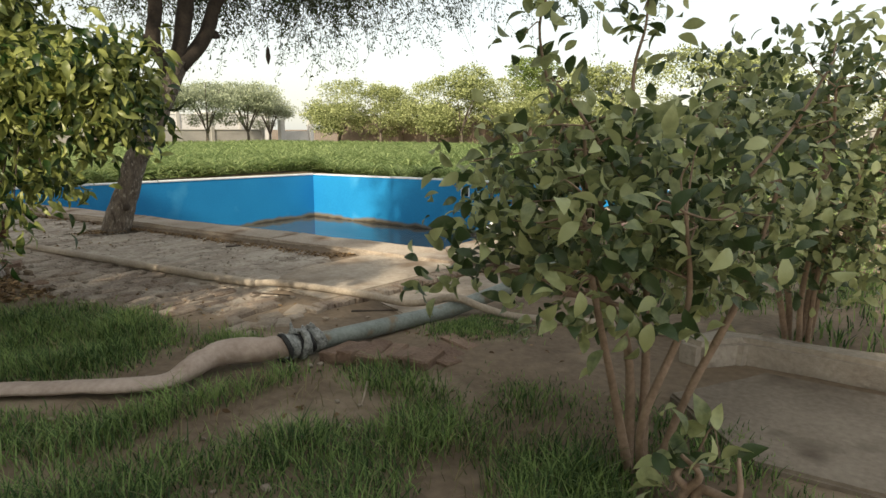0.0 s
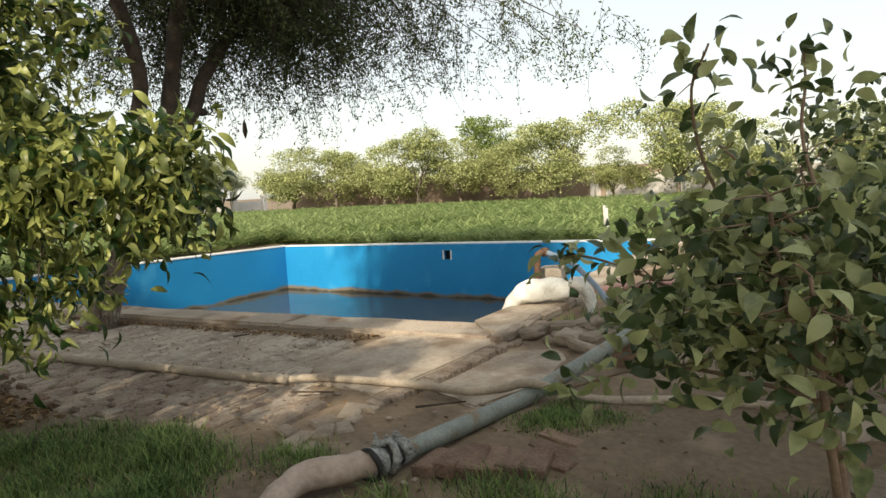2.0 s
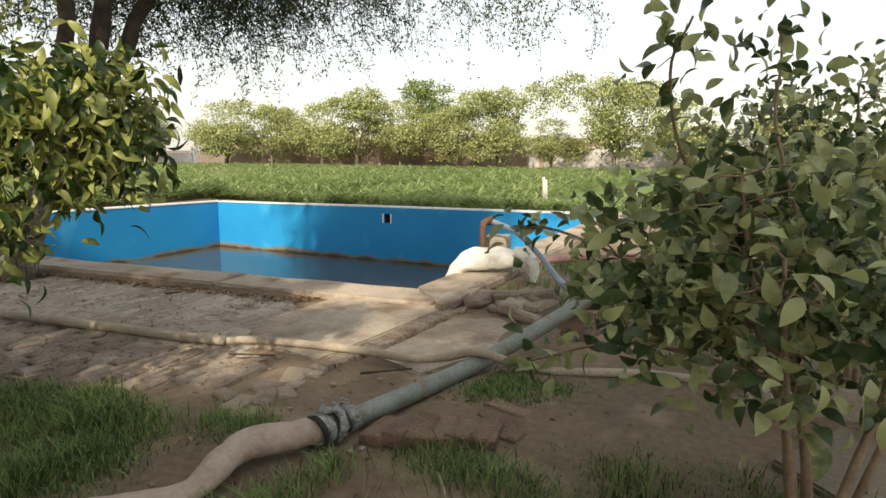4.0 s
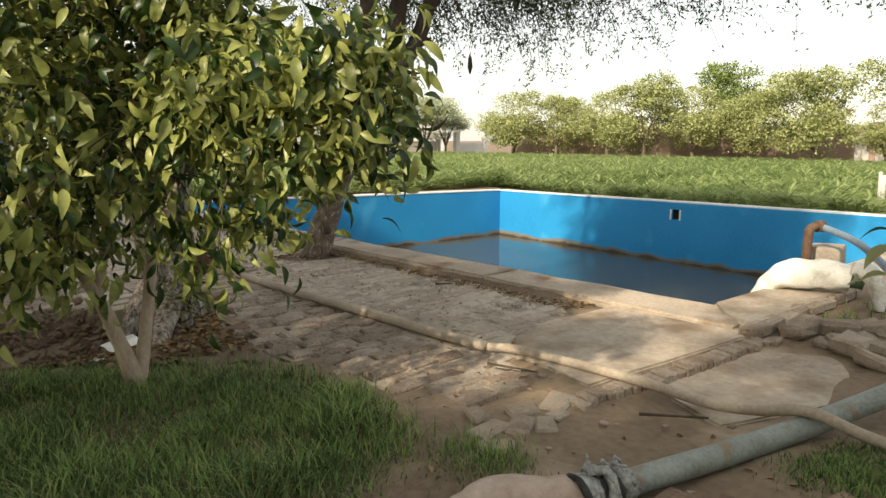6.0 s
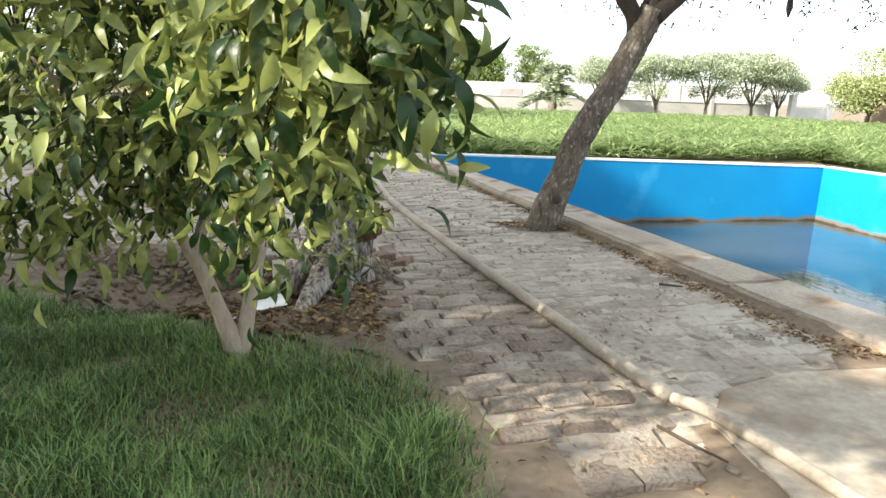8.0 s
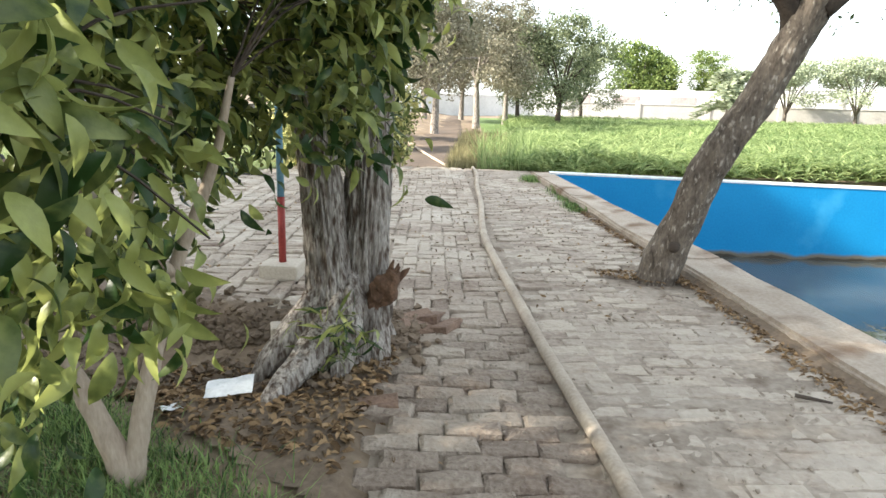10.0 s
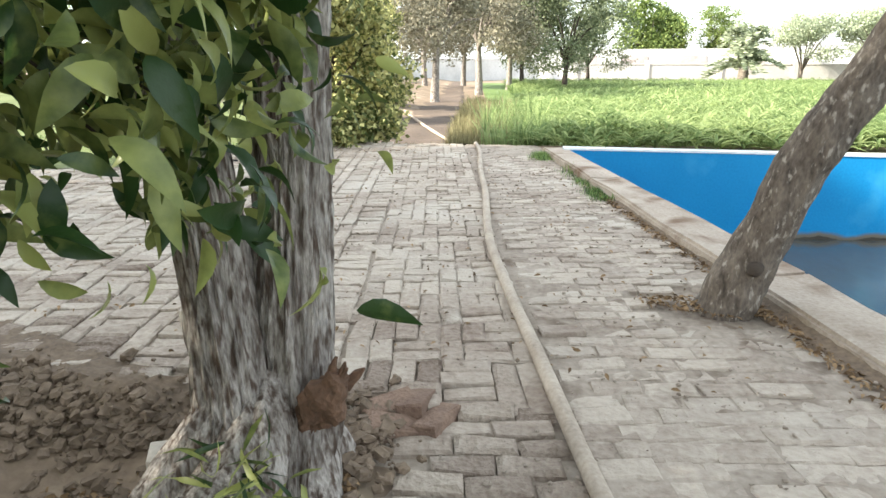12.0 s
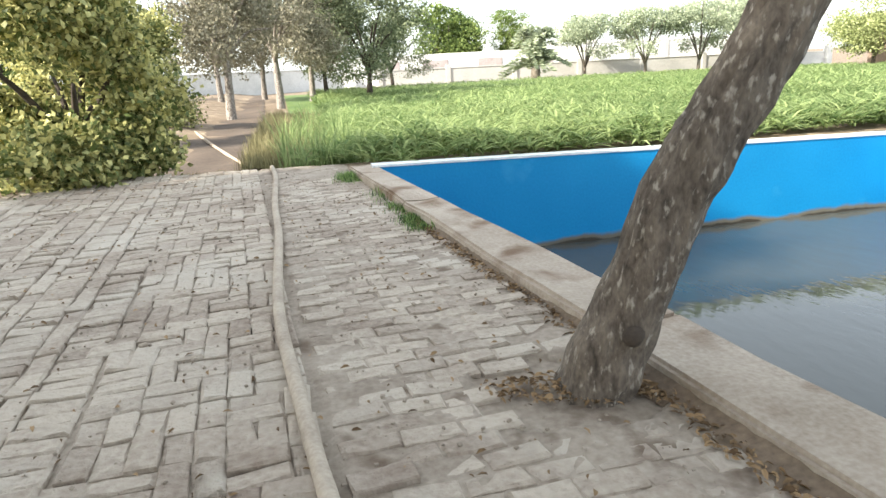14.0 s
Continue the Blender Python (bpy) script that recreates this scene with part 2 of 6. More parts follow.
WATER = bpy.data.materials.new("still_water")
WATER.use_nodes = True
wnode, wlink = WATER.node_tree.nodes, WATER.node_tree.links
wb = wnode["Principled BSDF"]
wb.inputs["Base Color"].default_value = (0.06, 0.062, 0.056, 1)
wb.inputs["Roughness"].default_value = 0.04
wb.inputs["IOR"].default_value = 1.33
wave = wnode.new("ShaderNodeTexNoise")
wave.inputs["Scale"].default_value, wave.inputs["Detail"].default_value = 3.5, 3
wgeo = wnode.new("ShaderNodeNewGeometry")
wmap = wnode.new("ShaderNodeMapping")
wmap.inputs["Scale"].default_value = (1.6, 0.7, 1)
wlink.new(wgeo.outputs["Position"], wmap.inputs[0])
wlink.new(wmap.outputs[0], wave.inputs["Vector"])
wbump = wnode.new("ShaderNodeBump")
wbump.inputs["Strength"].default_value, wbump.inputs["Distance"].default_value = 0.2, 0.02
wlink.new(wave.outputs[0], wbump.inputs["Height"])
wlink.new(wbump.outputs[0], wb.inputs["Normal"])


# ---- mesh helpers ----
def mesh_of(name, verts, faces, mat, smooth=False):
    me = bpy.data.meshes.new(name)
    v = np.asarray(verts, dtype=np.float32).reshape(-1, 3)
    if isinstance(faces, np.ndarray):
        k = faces.shape[1]
        me.vertices.add(len(v))
        me.vertices.foreach_set("co", v.ravel())
        me.loops.add(faces.size)
        me.loops.foreach_set("vertex_index", faces.astype(np.int32).ravel())
        me.polygons.add(len(faces))
        me.polygons.foreach_set("loop_start", np.arange(0, faces.size, k, dtype=np.int32))
        me.polygons.foreach_set("loop_total", np.full(len(faces), k, dtype=np.int32))
        me.update(calc_edges=True)
    else:
        me.from_pydata([tuple(float(c) for c in p) for p in v], [], faces)
    me.materials.append(mat)
    if smooth:
        me.polygons.foreach_set("use_smooth", [True] * len(me.polygons))
    me.validate()
    return me


def part(name, me, parent=None, label="", at=None):
    ob = new(name, me)
    if parent:
        ob.parent = parent
    if at is not None:
        ob.matrix_basis = at
    if label:
        ob["label"] = label
    return ob


def bm_mesh(name, bm, mat, smooth=False):
    me = bpy.data.meshes.new(name)
    bm.normal_update()
    bm.to_mesh(me)
    bm.free()
    me.materials.append(mat)
    if smooth:
        me.polygons.foreach_set("use_smooth", [True] * len(me.polygons))
    return me


def box_mesh(name, size, mat, bevel=0.01, wobble=0.0, seg=2):
    bm = bmesh.new()
    bmesh.ops.create_cube(bm, size=1.0)
    bmesh.ops.scale(bm, vec=size, verts=bm.verts)
    bmesh.ops.translate(bm, vec=(0, 0, size[2] / 2), verts=bm.verts)
    if bevel:
        bmesh.ops.bevel(bm, geom=bm.edges[:], offset=bevel, segments=seg, affect='EDGES', profile=0.6)
    if wobble:
        for v in bm.verts:
            v.co += noise.noise_vector(v.co * 7 + Vector((size[0] * 31, size[1] * 17, 0))) * wobble
    return bm_mesh(name, bm, mat)


def spline(points, steps):
    """A smooth line through points, steps per span."""
    p = [np.array(q, float) for q in points]
    p = [2 * p[0] - p[1]] + p + [2 * p[-1] - p[-2]]
    out = []
    for i in range(1, len(p) - 2):
        for k in range(steps):
            t = k / steps
            a, b, c, d = p[i - 1:i + 3]
            out.append(0.5 * (2 * b + (c - a) * t + (2 * a - 5 * b + 4 * c - d) * t * t + (3 * b - a - 3 * c + d) * t ** 3))
    out.append(p[-2])
    return np.array(out)


def tube(points, radii, n=10, rough=0.0, freq=6.0, ridges=0.0, flat=1.0):
    """Verts and quads of a tube along points; ridges: depth of bark furrows; flat: height over width."""
    p = np.asarray(points, float)
    r = np.interp(np.linspace(0, 1, len(p)), np.linspace(0, 1, len(radii)), radii)
    verts, faces = [], []
    side = None
    for i in range(len(p)):
        d = p[min(i + 1, len(p) - 1)] - p[max(i - 1, 0)]
        d = d / (np.linalg.norm(d) + 1e-9)
        if side is None:
            side = np.cross(d, (0, 0, 1)) if abs(d[2]) < 0.9 else np.cross(d, (0, 1, 0))
        side = side - d * (side @ d)
        side /= np.linalg.norm(side) + 1e-9
        up = np.cross(side, d)
        for k in range(n):
            a = 2 * math.pi * k / n
            o = side * math.cos(a) + up * math.sin(a) * flat
            q = p[i] + o * r[i]
            s = 1.0
            if rough:
                s += rough * noise.noise(Vector(q * freq))
            if ridges:
                u = Vector((math.cos(a) * 7.5, math.sin(a) * 7.5, q[2] * 2.6))
                s += ridges * (abs(noise.noise(u)) - 0.25) + 0.6 * ridges * (abs(noise.noise(u * 2.3)) - 0.25)
            verts.append(p[i] + o * r[i] * s)
    for i in range(len(p) - 1):
        for k in range(n):
            a, b = i * n + k, i * n + (k + 1) % n
            faces.append((a, b, b + n, a + n))
    faces.append(tuple(range(n - 1, -1, -1)))
    faces.append(tuple(range((len(p) - 1) * n, len(p) * n)))
    return verts, faces


def join(pieces):
    verts, faces = [], []
    for v, f in pieces:
        k = len(verts)
        verts.extend(v)
        faces.extend(tuple(i + k for i in q) for q in f)
    return verts, faces


def fine_leaf(width=0.42, fold=0.3, droop=0.3):
    """A leaf with a rounded outline and an arched rib."""
    v, f = [(0, 0, 0)], []
    rows = ((0.1, 0.45), (0.28, 0.85), (0.48, 1.0), (0.68, 0.82), (0.86, 0.42))
    for t, k in rows:
        w, z = width / 2 * k, 0.10 * math.sin(3.1 * t) - droop * t * t
        v += [(-w, t, z + fold * w), (0, t, z), (w, t, z + fold * w)]
    v.append((0, 1, -droop))
    f += [(0, 2, 1), (0, 3, 2)]
    for i in range(len(rows) - 1):
        a = 1 + 3 * i
        f += [(a, a + 1, a + 4), (a, a + 4, a + 3), (a + 1, a + 2, a + 5), (a + 1, a + 5, a + 4)]
    a = 1 + 3 * (len(rows) - 1)
    f += [(a, a + 1, a + 3), (a + 1, a + 2, a + 3)]
    return np.array(v, float), np.array(f)


def leaf_shape(width=0.45, fold=0.25, droop=0.2, belly=0.4):
    """A pointed leaf one unit long, folded along its rib: verts and triangles."""
    w = width / 2
    v = [(0, 0, 0)]
    for t, s in ((0.22, 0.75), (0.22 + belly, 1.0)):
        z = -droop * t * t
        v += [(-w * s, t, z + fold * w * s), (0, t, z), (w * s, t, z + fold * w * s)]
    v.append((0, 1, -droop))
    f = [(0, 2, 1), (0, 3, 2), (1, 2, 5), (1, 5, 4), (2, 3, 6), (2, 6, 5), (4, 5, 7), (5, 6, 7)]
    return np.array(v, float), np.array(f)


SIMPLE_LEAF = (np.array([(0, 0, 0), (-0.5, 0.5, 0.08), (0.5, 0.5, 0.08), (0, 1, -0.1)], float), np.array([(0, 2, 1), (1, 2, 3)]))


def scatter(shape, at, along, facing, size):
    """Many copies of a shape, joined: at, along and facing are N x 3, size N or N x 3."""
    sv, sf = shape
    y = along / (np.linalg.norm(along, axis=1, keepdims=True) + 1e-9)
    x = np.cross(y, facing)
    x /= np.linalg.norm(x, axis=1, keepdims=True) + 1e-9
    z = np.cross(x, y)
    size = np.asarray(size, float)
    if size.ndim == 1:
        size = np.stack([size] * 3, 1)
    v = (at[:, None] + sv[None, :, 0:1] * (x * size[:, 0:1])[:, None] + sv[None, :, 1:2] * (y * size[:, 1:2])[:, None]
         + sv[None, :, 2:3] * (z * size[:, 2:3])[:, None])
    f = sf[None] + (np.arange(len(at)) * len(sv))[:, None, None]
    return v.reshape(-1, 3), f.reshape(-1, sf.shape[1])


def unit(n, up=0.0):
    d = rng.normal(size=(n, 3))
    d[:, 2] += up
    return d / np.linalg.norm(d, axis=1, keepdims=True)


def sprays(centres, outward, leaves, spread, leaf, sizes, droop=0.5, clear=None):
    """Leaves set round the twig ends at centres."""
    m = len(centres)
    at = np.repeat(centres, leaves, 0) + rng.normal(size=(m * leaves, 3)) * spread
    out = np.repeat(outward, leaves, 0) * 0.8 + unit(m * leaves) * 1.05
    out[:, 2] -= droop
    face = unit(m * leaves, 0.55) + np.repeat(outward, leaves, 0) * 0.75
    size = rng.uniform(sizes[0], sizes[1], m * leaves)
    if clear is not None:
        keep = clear(at)
        at, out, face, size = at[keep], out[keep], face[keep], size[keep]
    return scatter(leaf, at, out, face, size)


def blades(at, height, width, lean=0.5):
    """Grass blades: bent tapered strips standing at the points."""
    n = len(at)
    a = rng.uniform(0, 2 * math.pi, n)
    d = np.stack([np.cos(a), np.sin(a), np.zeros(n)], 1)
    s = np.stack([-np.sin(a), np.cos(a), np.zeros(n)], 1)
    h = height * rng.uniform(0.5, 1.25, n)
    b = lean * rng.uniform(0.1, 1.0, n) * h
    w = width * rng.uniform(0.6, 1.2, n) / 2
    up = np.array([0, 0, 1.0])
    v = np.empty((n, 5, 3))
    v[:, 0], v[:, 1] = at - s * w[:, None], at + s * w[:, None]
    mid = at + d * (b * 0.35)[:, None] + up * (h * 0.6)[:, None]
    v[:, 2], v[:, 3] = mid - s * (w * 0.8)[:, None], mid + s * (w * 0.8)[:, None]
    v[:, 4] = at + d * b[:, None] + up * h[:, None]
    f = np.array([(0, 1, 3), (0, 3, 2), (2, 3, 4)])
    return v.reshape(-1, 3), (f[None] + (np.arange(n) * 5)[:, None, None]).reshape(-1, 3)


def ground_z(x, y):
    """Height of the earth: a level yard, lower fields round it, a small mound by the pipes."""
    far = np.maximum(np.clip((y - 16.9) / 1.2, 0, 1) * np.clip((x + 1.0) / 3, 0, 1), np.clip((x - 14.35) / 1.0, 0, 1))
    z = -0.34 * far * far * (3 - 2 * far)
    z = z + 0.05 * np.exp(-((x - 4.0) ** 2 / 0.35 + (y - 3.25) ** 2 / 0.2))
    z = z - 0.05 * np.exp(-((x - 4.9) ** 2 / 1.1 + (y - 4.05) ** 2 / 0.12))
    z = z - 0.24 * np.exp(-(((x - 1.95) ** 2 / 0.30) ** 2 + ((y - 7.45) ** 2 / 0.27) ** 2))
    return z


def patch(n, corners):
    """n random points of the plan inside a polygon."""
    c = np.array(corners, float)
    out = np.empty((0, 2))
    while len(out) < n:
        p = rng.uniform(c.min(0), c.max(0), (n, 2))
        inside = np.zeros(n, bool)
        j = len(c) - 1
        for i in range(len(c)):
            cross = ((c[i, 1] > p[:, 1]) != (c[j, 1] > p[:, 1])) & (
                p[:, 0] < (c[j, 0] - c[i, 0]) * (p[:, 1] - c[i, 1]) / (c[j, 1] - c[i, 1] + 1e-12) + c[i, 0])
            inside ^= cross
            j = i
        out = np.vstack([out, p[inside]])
    return out[:n]


def on_ground(p, lift=0.0):
    return np.column_stack([p, ground_z(p[:, 0], p[:, 1]) + lift])


# ---- ground ----
def axis(spans):
    out = []
    for a, b, step in spans:
        k = max(1, round((b - a) / step))
        out += [a + (b - a) * i / k for i in range(k)]
    return out + [spans[-1][1]]


POOL_X0, POOL_X1, POOL_Y0, POOL_Y1 = 5.25, 14.1, 4.75, 15.8


def near_edge(y):
    """x of the middle of the pool's slanting near kerb."""
    return 4.76 + (15.8 - np.clip(y, 4.75, 15.8)) * 0.103


PAVED = [(-7.0, 8.3), (-1.0, 8.35), (0.9, 8.45), (2.15, 8.15), (2.75, 7.95), (3.1, 7.55), (3.02, 6.6), (3.25, 5.6), (3.5, 4.95), (4.15, 4.75), (4.3, 5.4), (4.9, 5.62),
         (5.42, 5.6), (5.3, 9.0), (4.62, 15.9), (4.6, 17.0), (1.2, 17.1), (0.2, 16.6), (-1.1, 14.4), (-7.0, 12.9)]


def in_bed(x, y):
    inside, j = False, len(PAVED) - 1
    for i in range(len(PAVED)):
        if (PAVED[i][1] > y) != (PAVED[j][1] > y) and x < (PAVED[j][0] - PAVED[i][0]) * (y - PAVED[i][1]) / (PAVED[j][1] - PAVED[i][1]) + PAVED[i][0]:
            inside = not inside
        j = i
    return inside


def under_paving(x, y):
    return -7.2 < x < 5.6 and 4.5 < y < 17.5 and all(in_bed(x + a, y + b) for a, b in ((0.12, 0), (-0.12, 0), (0, 0.12), (0, -0.12)))


def build_ground():
    xs = axis([(-2500, -300, 500), (-300, -40, 40), (-40, -4, 4), (-4, 5.25, 0.18), (5.25, 14.1, 0.4), (14.1, 18, 0.5), (18, 60, 3), (60, 300, 40), (300, 2500, 500)])
    ys = axis([(-2500, -300, 500), (-300, -20, 40), (-20, -2, 2), (-2, 4.75, 0.18), (4.75, 15.8, 0.4), (15.8, 20, 0.3), (20, 90, 3), (90, 300, 40), (300, 2500, 500)])
    X, Y = np.meshgrid(xs, ys)
    pull = np.where(X <= 5.25, np.clip((X - 2.0) / 3.25, 0, 1), np.clip((14.1 - X) / 8.85, 0, 1))
    XX = X + pull * (near_edge(Y) - POOL_X0)
    Z = ground_z(XX, Y)
    near = (abs(X) < 30) & (abs(Y) < 40)
    Z = Z + np.where(near, 1, 0) * np.array([[0.022 * noise.noise(Vector((a * 0.9, b * 0.9, 0))) + 0.012 * noise.noise(Vector((a * 3, b * 3, 5)))
                                               for a, b in zip(ra, rb)] for ra, rb in zip(XX, Y)])
    low = np.array([[under_paving(a, b) for a, b in zip(ra, rb)] for ra, rb in zip(XX, Y)])
    Z = np.where(low, -0.12, Z)
    w = len(xs)
    faces = []
    for j in range(len(ys) - 1):
        for i in range(w - 1):
            cx, cy = (xs[i] + xs[i + 1]) / 2, (ys[j] + ys[j + 1]) / 2
            if POOL_X0 < cx < POOL_X1 and POOL_Y0 < cy < POOL_Y1:
                continue
            a = j * w + i
            faces.append((a, a + 1, a + 1 + w, a + w))
    me = mesh_of("ground", np.stack([XX, Y, Z], -1).reshape(-1, 3), np.array(faces), DIRT, True)
    tagged(part("ground", me), "dry brown earth yard with dust and bare patches", "ground", kind="structure")


build_ground()


def prism(corners, z0, z1):
    n = len(corners)
    tops = z1 if isinstance(z1, (list, tuple)) else [z1] * n
    v = [(x, y, z0) for x, y in corners] + [(x, y, z) for (x, y), z in zip(corners, tops)]
    return v, [tuple(range(n - 1, -1, -1)), tuple(range(n, 2 * n))] + [(i, (i + 1) % n, n + (i + 1) % n, n + i) for i in range(n)]


def slab(name, corners, z0, z1, mat, bevel=0.015, label="", category="", parent=None, kind="structure", cuts=0, wobble=0.0):
    bm = bmesh.new()
    v, f = prism(corners, z0, z1)
    vs = [bm.verts.new(p) for p in v]
    for q in f:
        bm.faces.new([vs[i] for i in q])
    bmesh.ops.recalc_face_normals(bm, faces=bm.faces[:])
    if bevel:
        bmesh.ops.bevel(bm, geom=bm.edges[:], offset=bevel, segments=2, affect='EDGES')
    if cuts:
        bmesh.ops.subdivide_edges(bm, edges=[e for e in bm.edges if e.calc_length() > 0.25], cuts=cuts, use_grid_fill=True)
        for p in bm.verts:
            p.co += noise.noise_vector(p.co * 4) * wobble
    ob = part(name, bm_mesh(name, bm, mat), parent)
    if not parent:
        tagged(ob, label, category, kind=kind)
    elif label:
        ob["label"] = label
    return ob


# ---- pool ----
A, B, C, D = (4.95, 15.6), (6.13, 5.0), (13.95, 15.6), (13.98, 5.0)
pool = tagged(new("pool"), "sunken irrigation tank with blue painted walls, half full", "pool", kind="structure")
RA, RC, RD = 0.125, -0.03, 0.085           # rim heights at the corners: the tank has settled
slab("wall_far_side", [(A[0] - 0.1, A[1]), (C[0] + 0.22, C[1]), (C[0] + 0.22, C[1] + 0.22), (A[0] - 0.1, A[1] + 0.22)], -2.2, [RA - 0.03, RC - 0.03, RC - 0.03, RA - 0.03], POOL_PAINT, 0, parent=pool)
far_rim = slab("rim", [(A[0] - 0.1, A[1] - 0.012), (C[0] - 0.012, C[1] - 0.012), (C[0] + 0.23, C[1] + 0.23), (A[0] - 0.1, A[1] + 0.23)], -0.10, [RA, RC, RC, RA], WHITE_EDGE, 0, parent=pool, label="white painted rim")
end_rim = slab("rim", [(D[0] - 0.012, D[1] - 0.4), (D[0] + 0.23, D[1] - 0.4), (C[0] + 0.23, C[1] - 0.014), (C[0] - 0.012, C[1] - 0.014)], -0.10, [RD, RD, RC, RC], WHITE_EDGE, 0, parent=pool, label="white painted rim")
for rim, lift in ((far_rim, (RA, RC, RC, RA)), (end_rim, (RD, RD, RC, RC))):
    for k, z in enumerate(lift):
        rim.data.vertices[k].co.z = z - 0.03
# the end wall with a square outlet opening
hy, hz, hs = 10.22, -0.26, 0.11
end_z = lambda y: RD + (RC - RD) * (y - D[1]) / (C[1] - D[1]) - 0.03
for y0, y1, z0, z1 in ((D[1] - 0.4, hy - hs, -2.2, None), (hy + hs, C[1], -2.2, None), (hy - hs, hy + hs, -2.2, hz - hs), (hy - hs, hy + hs, hz + hs, None)):
    top = [end_z(y0), end_z(y0), end_z(y1), end_z(y1)] if z1 is None else z1
    slab("wall_end", [(C[0], y0), (C[0] + 0.22, y0), (C[0] + 0.22, y1), (C[0], y1)], z0, top, POOL_PAINT, 0, parent=pool)
slab("outlet_back", [(C[0] + 0.12, hy - 0.2), (C[0] + 0.2, hy - 0.2), (C[0] + 0.2, hy + 0.2), (C[0] + 0.12, hy + 0.2)], hz - 0.2, hz + 0.2, DARK_HOLE, 0, parent=pool)
for a, b in ((-1, 0), (1, 0)):
    slab("outlet_edge", [(C[0] - 0.012, hy + a * hs - 0.018), (C[0] + 0.03, hy + a * hs - 0.018), (C[0] + 0.03, hy + a * hs + 0.018), (C[0] - 0.012, hy + a * hs + 0.018)], hz - hs, hz + hs, WHITE_EDGE, 0.004, parent=pool)
# near wall under the kerb, and the side wall under the spout
slab("wall_near", [(A[0] - 0.35, A[1] + 0.2), (B[0] - 0.4, B[1] - 0.38), (B[0], B[1]), (A[0], A[1])], -2.2, [0.06, 0.0, 0.0, 0.06], POOL_PAINT, 0, parent=pool)
slab("wall_side", [(B[0] - 0.1, B[1] - 0.32), (D[0], D[1] - 0.32), (D[0], D[1]), (B[0], B[1])], -2.2, 0.06, POOL_PAINT, 0, parent=pool)
slab("pool_floor", [(4.6, 4.7), (14.1, 4.7), (14.1, 15.8), (4.4, 15.8)], -2.3, -2.2, OLD_CONCRETE, 0, parent=pool)
water = mesh_of("water", [(4.9, 15.7, WATER_Z), (6.05, 4.9, WATER_Z), (14.05, 4.9, WATER_Z), (14.05, 15.7, WATER_Z)], [(0, 1, 2, 3)], WATER)
tagged(part("water", water), "dark still water reflecting the blue tank walls", "water", kind="structure")

KERB_CONCRETE = material("kerb_concrete", (0.27, 0.215, 0.165), (0.48, 0.41, 0.34), 2.5, 0.9, 0.8, 40, ((0.17, 0.11, 0.07), 2.2, 0.52, 0.68))
# kerb along the paving: three uneven lengths
kerb = tagged(new("kerb"), "worn earth-stained concrete kerb along the tank", "kerb", kind="structure")
ky = [16.0, 13.2, 9.6, 6.9, 4.62]
for i in range(4):
    y0, y1 = ky[i], ky[i + 1]
    ins = lambda y: 4.95 + (15.6 - y) * 0.1113
    out = lambda y: 4.55 + (16.0 - y) * 0.1
    slab("kerb_length", [(out(y0), y0), (out(y1), y1 + 0.004), (ins(y1) + 0.004, y1 + 0.004), (ins(y0) + 0.004, y0)], -0.12, [(0.10, 0.085, 0.08, 0.065, 0.05)[k] for k in (i, i + 1, i + 1, i)], KERB_CONCRETE, 0.022, parent=kerb, cuts=4, wobble=0.022)
side = tagged(new("side_coping"), "broad raised concrete coping of the tank with rough brick side", "coping", kind="structure")
slab("coping", [(5.68, 4.5), (14.1, 4.6), (14.1, 5.02), (6.12, 5.02), (5.9, 4.8)], -0.12, [0.085, 0.12, 0.12, 0.075, 0.07], APRON, 0.025, parent=side, cuts=4, wobble=0.014)
slab("footing", [(5.8, 4.58), (14.1, 4.62), (14.1, 4.7), (5.8, 4.7)], -0.3, 0.05, OLD_CONCRETE, 0.01, parent=side, cuts=2, wobble=0.02)

# concrete aprons beside the tank corner, one a brick's thickness above the other
slab("apron_upper", [(4.13, 4.60), (4.75, 4.56), (5.78, 4.50), (6.08, 5.0), (5.62, 5.55), (4.9, 5.6), (4.42, 5.46), (4.2, 5.2)], -0.1, 0.024, APRON, 0.012,
     "pale dusty concrete apron beside the tank corner", "pavement", cuts=3, wobble=0.008)
slab("apron_lower", [(4.28, 3.95), (5.0, 3.72), (5.75, 3.85), (6.1, 4.3), (5.75, 4.50), (4.5, 4.55)], -0.15, -0.018, APRON, 0.012,
     "dusty lower concrete apron crossed by a pipe", "pavement", cuts=3, wobble=0.012)
slab("concrete_path", [(3.75, -4.0), (4.6, -4.0), (4.45, 1.75), (3.9, 2.05), (3.45, 1.6)], -0.1, 0.03, PATH_CONCRETE, 0.012,
     "grey concrete path with worn patches, its colour darkened for shade", "path", cuts=3, wobble=0.01)
slab("channel_wall", [(4.62, -3.0), (4.80, -3.0), (4.80, 1.1), (4.70, 2.05), (4.45, 2.2), (4.40, 2.05), (4.58, 1.9)], -0.1, 0.14, OLD_CONCRETE, 0.03,
     "low rounded concrete channel edge", "channel", cuts=3, wobble=0.02)

# lawn and field sheets
lawn = mesh_of("lawn", [(-1.15, 14.2, 0.012), (0.0, 16.2, 0.012), (-0.6, 18.5, 0.012), (-2.2, 26, 0.012), (-4.5, 44, 0.012), (-40, 44, 0.012), (-40, 13.0, 0.012), (-7.0, 12.9, 0.012)], [tuple(range(8))], LAWN)
tagged(part("lawn", lawn), "sunlit yellow-green mown lawn", "lawn", kind="structure")


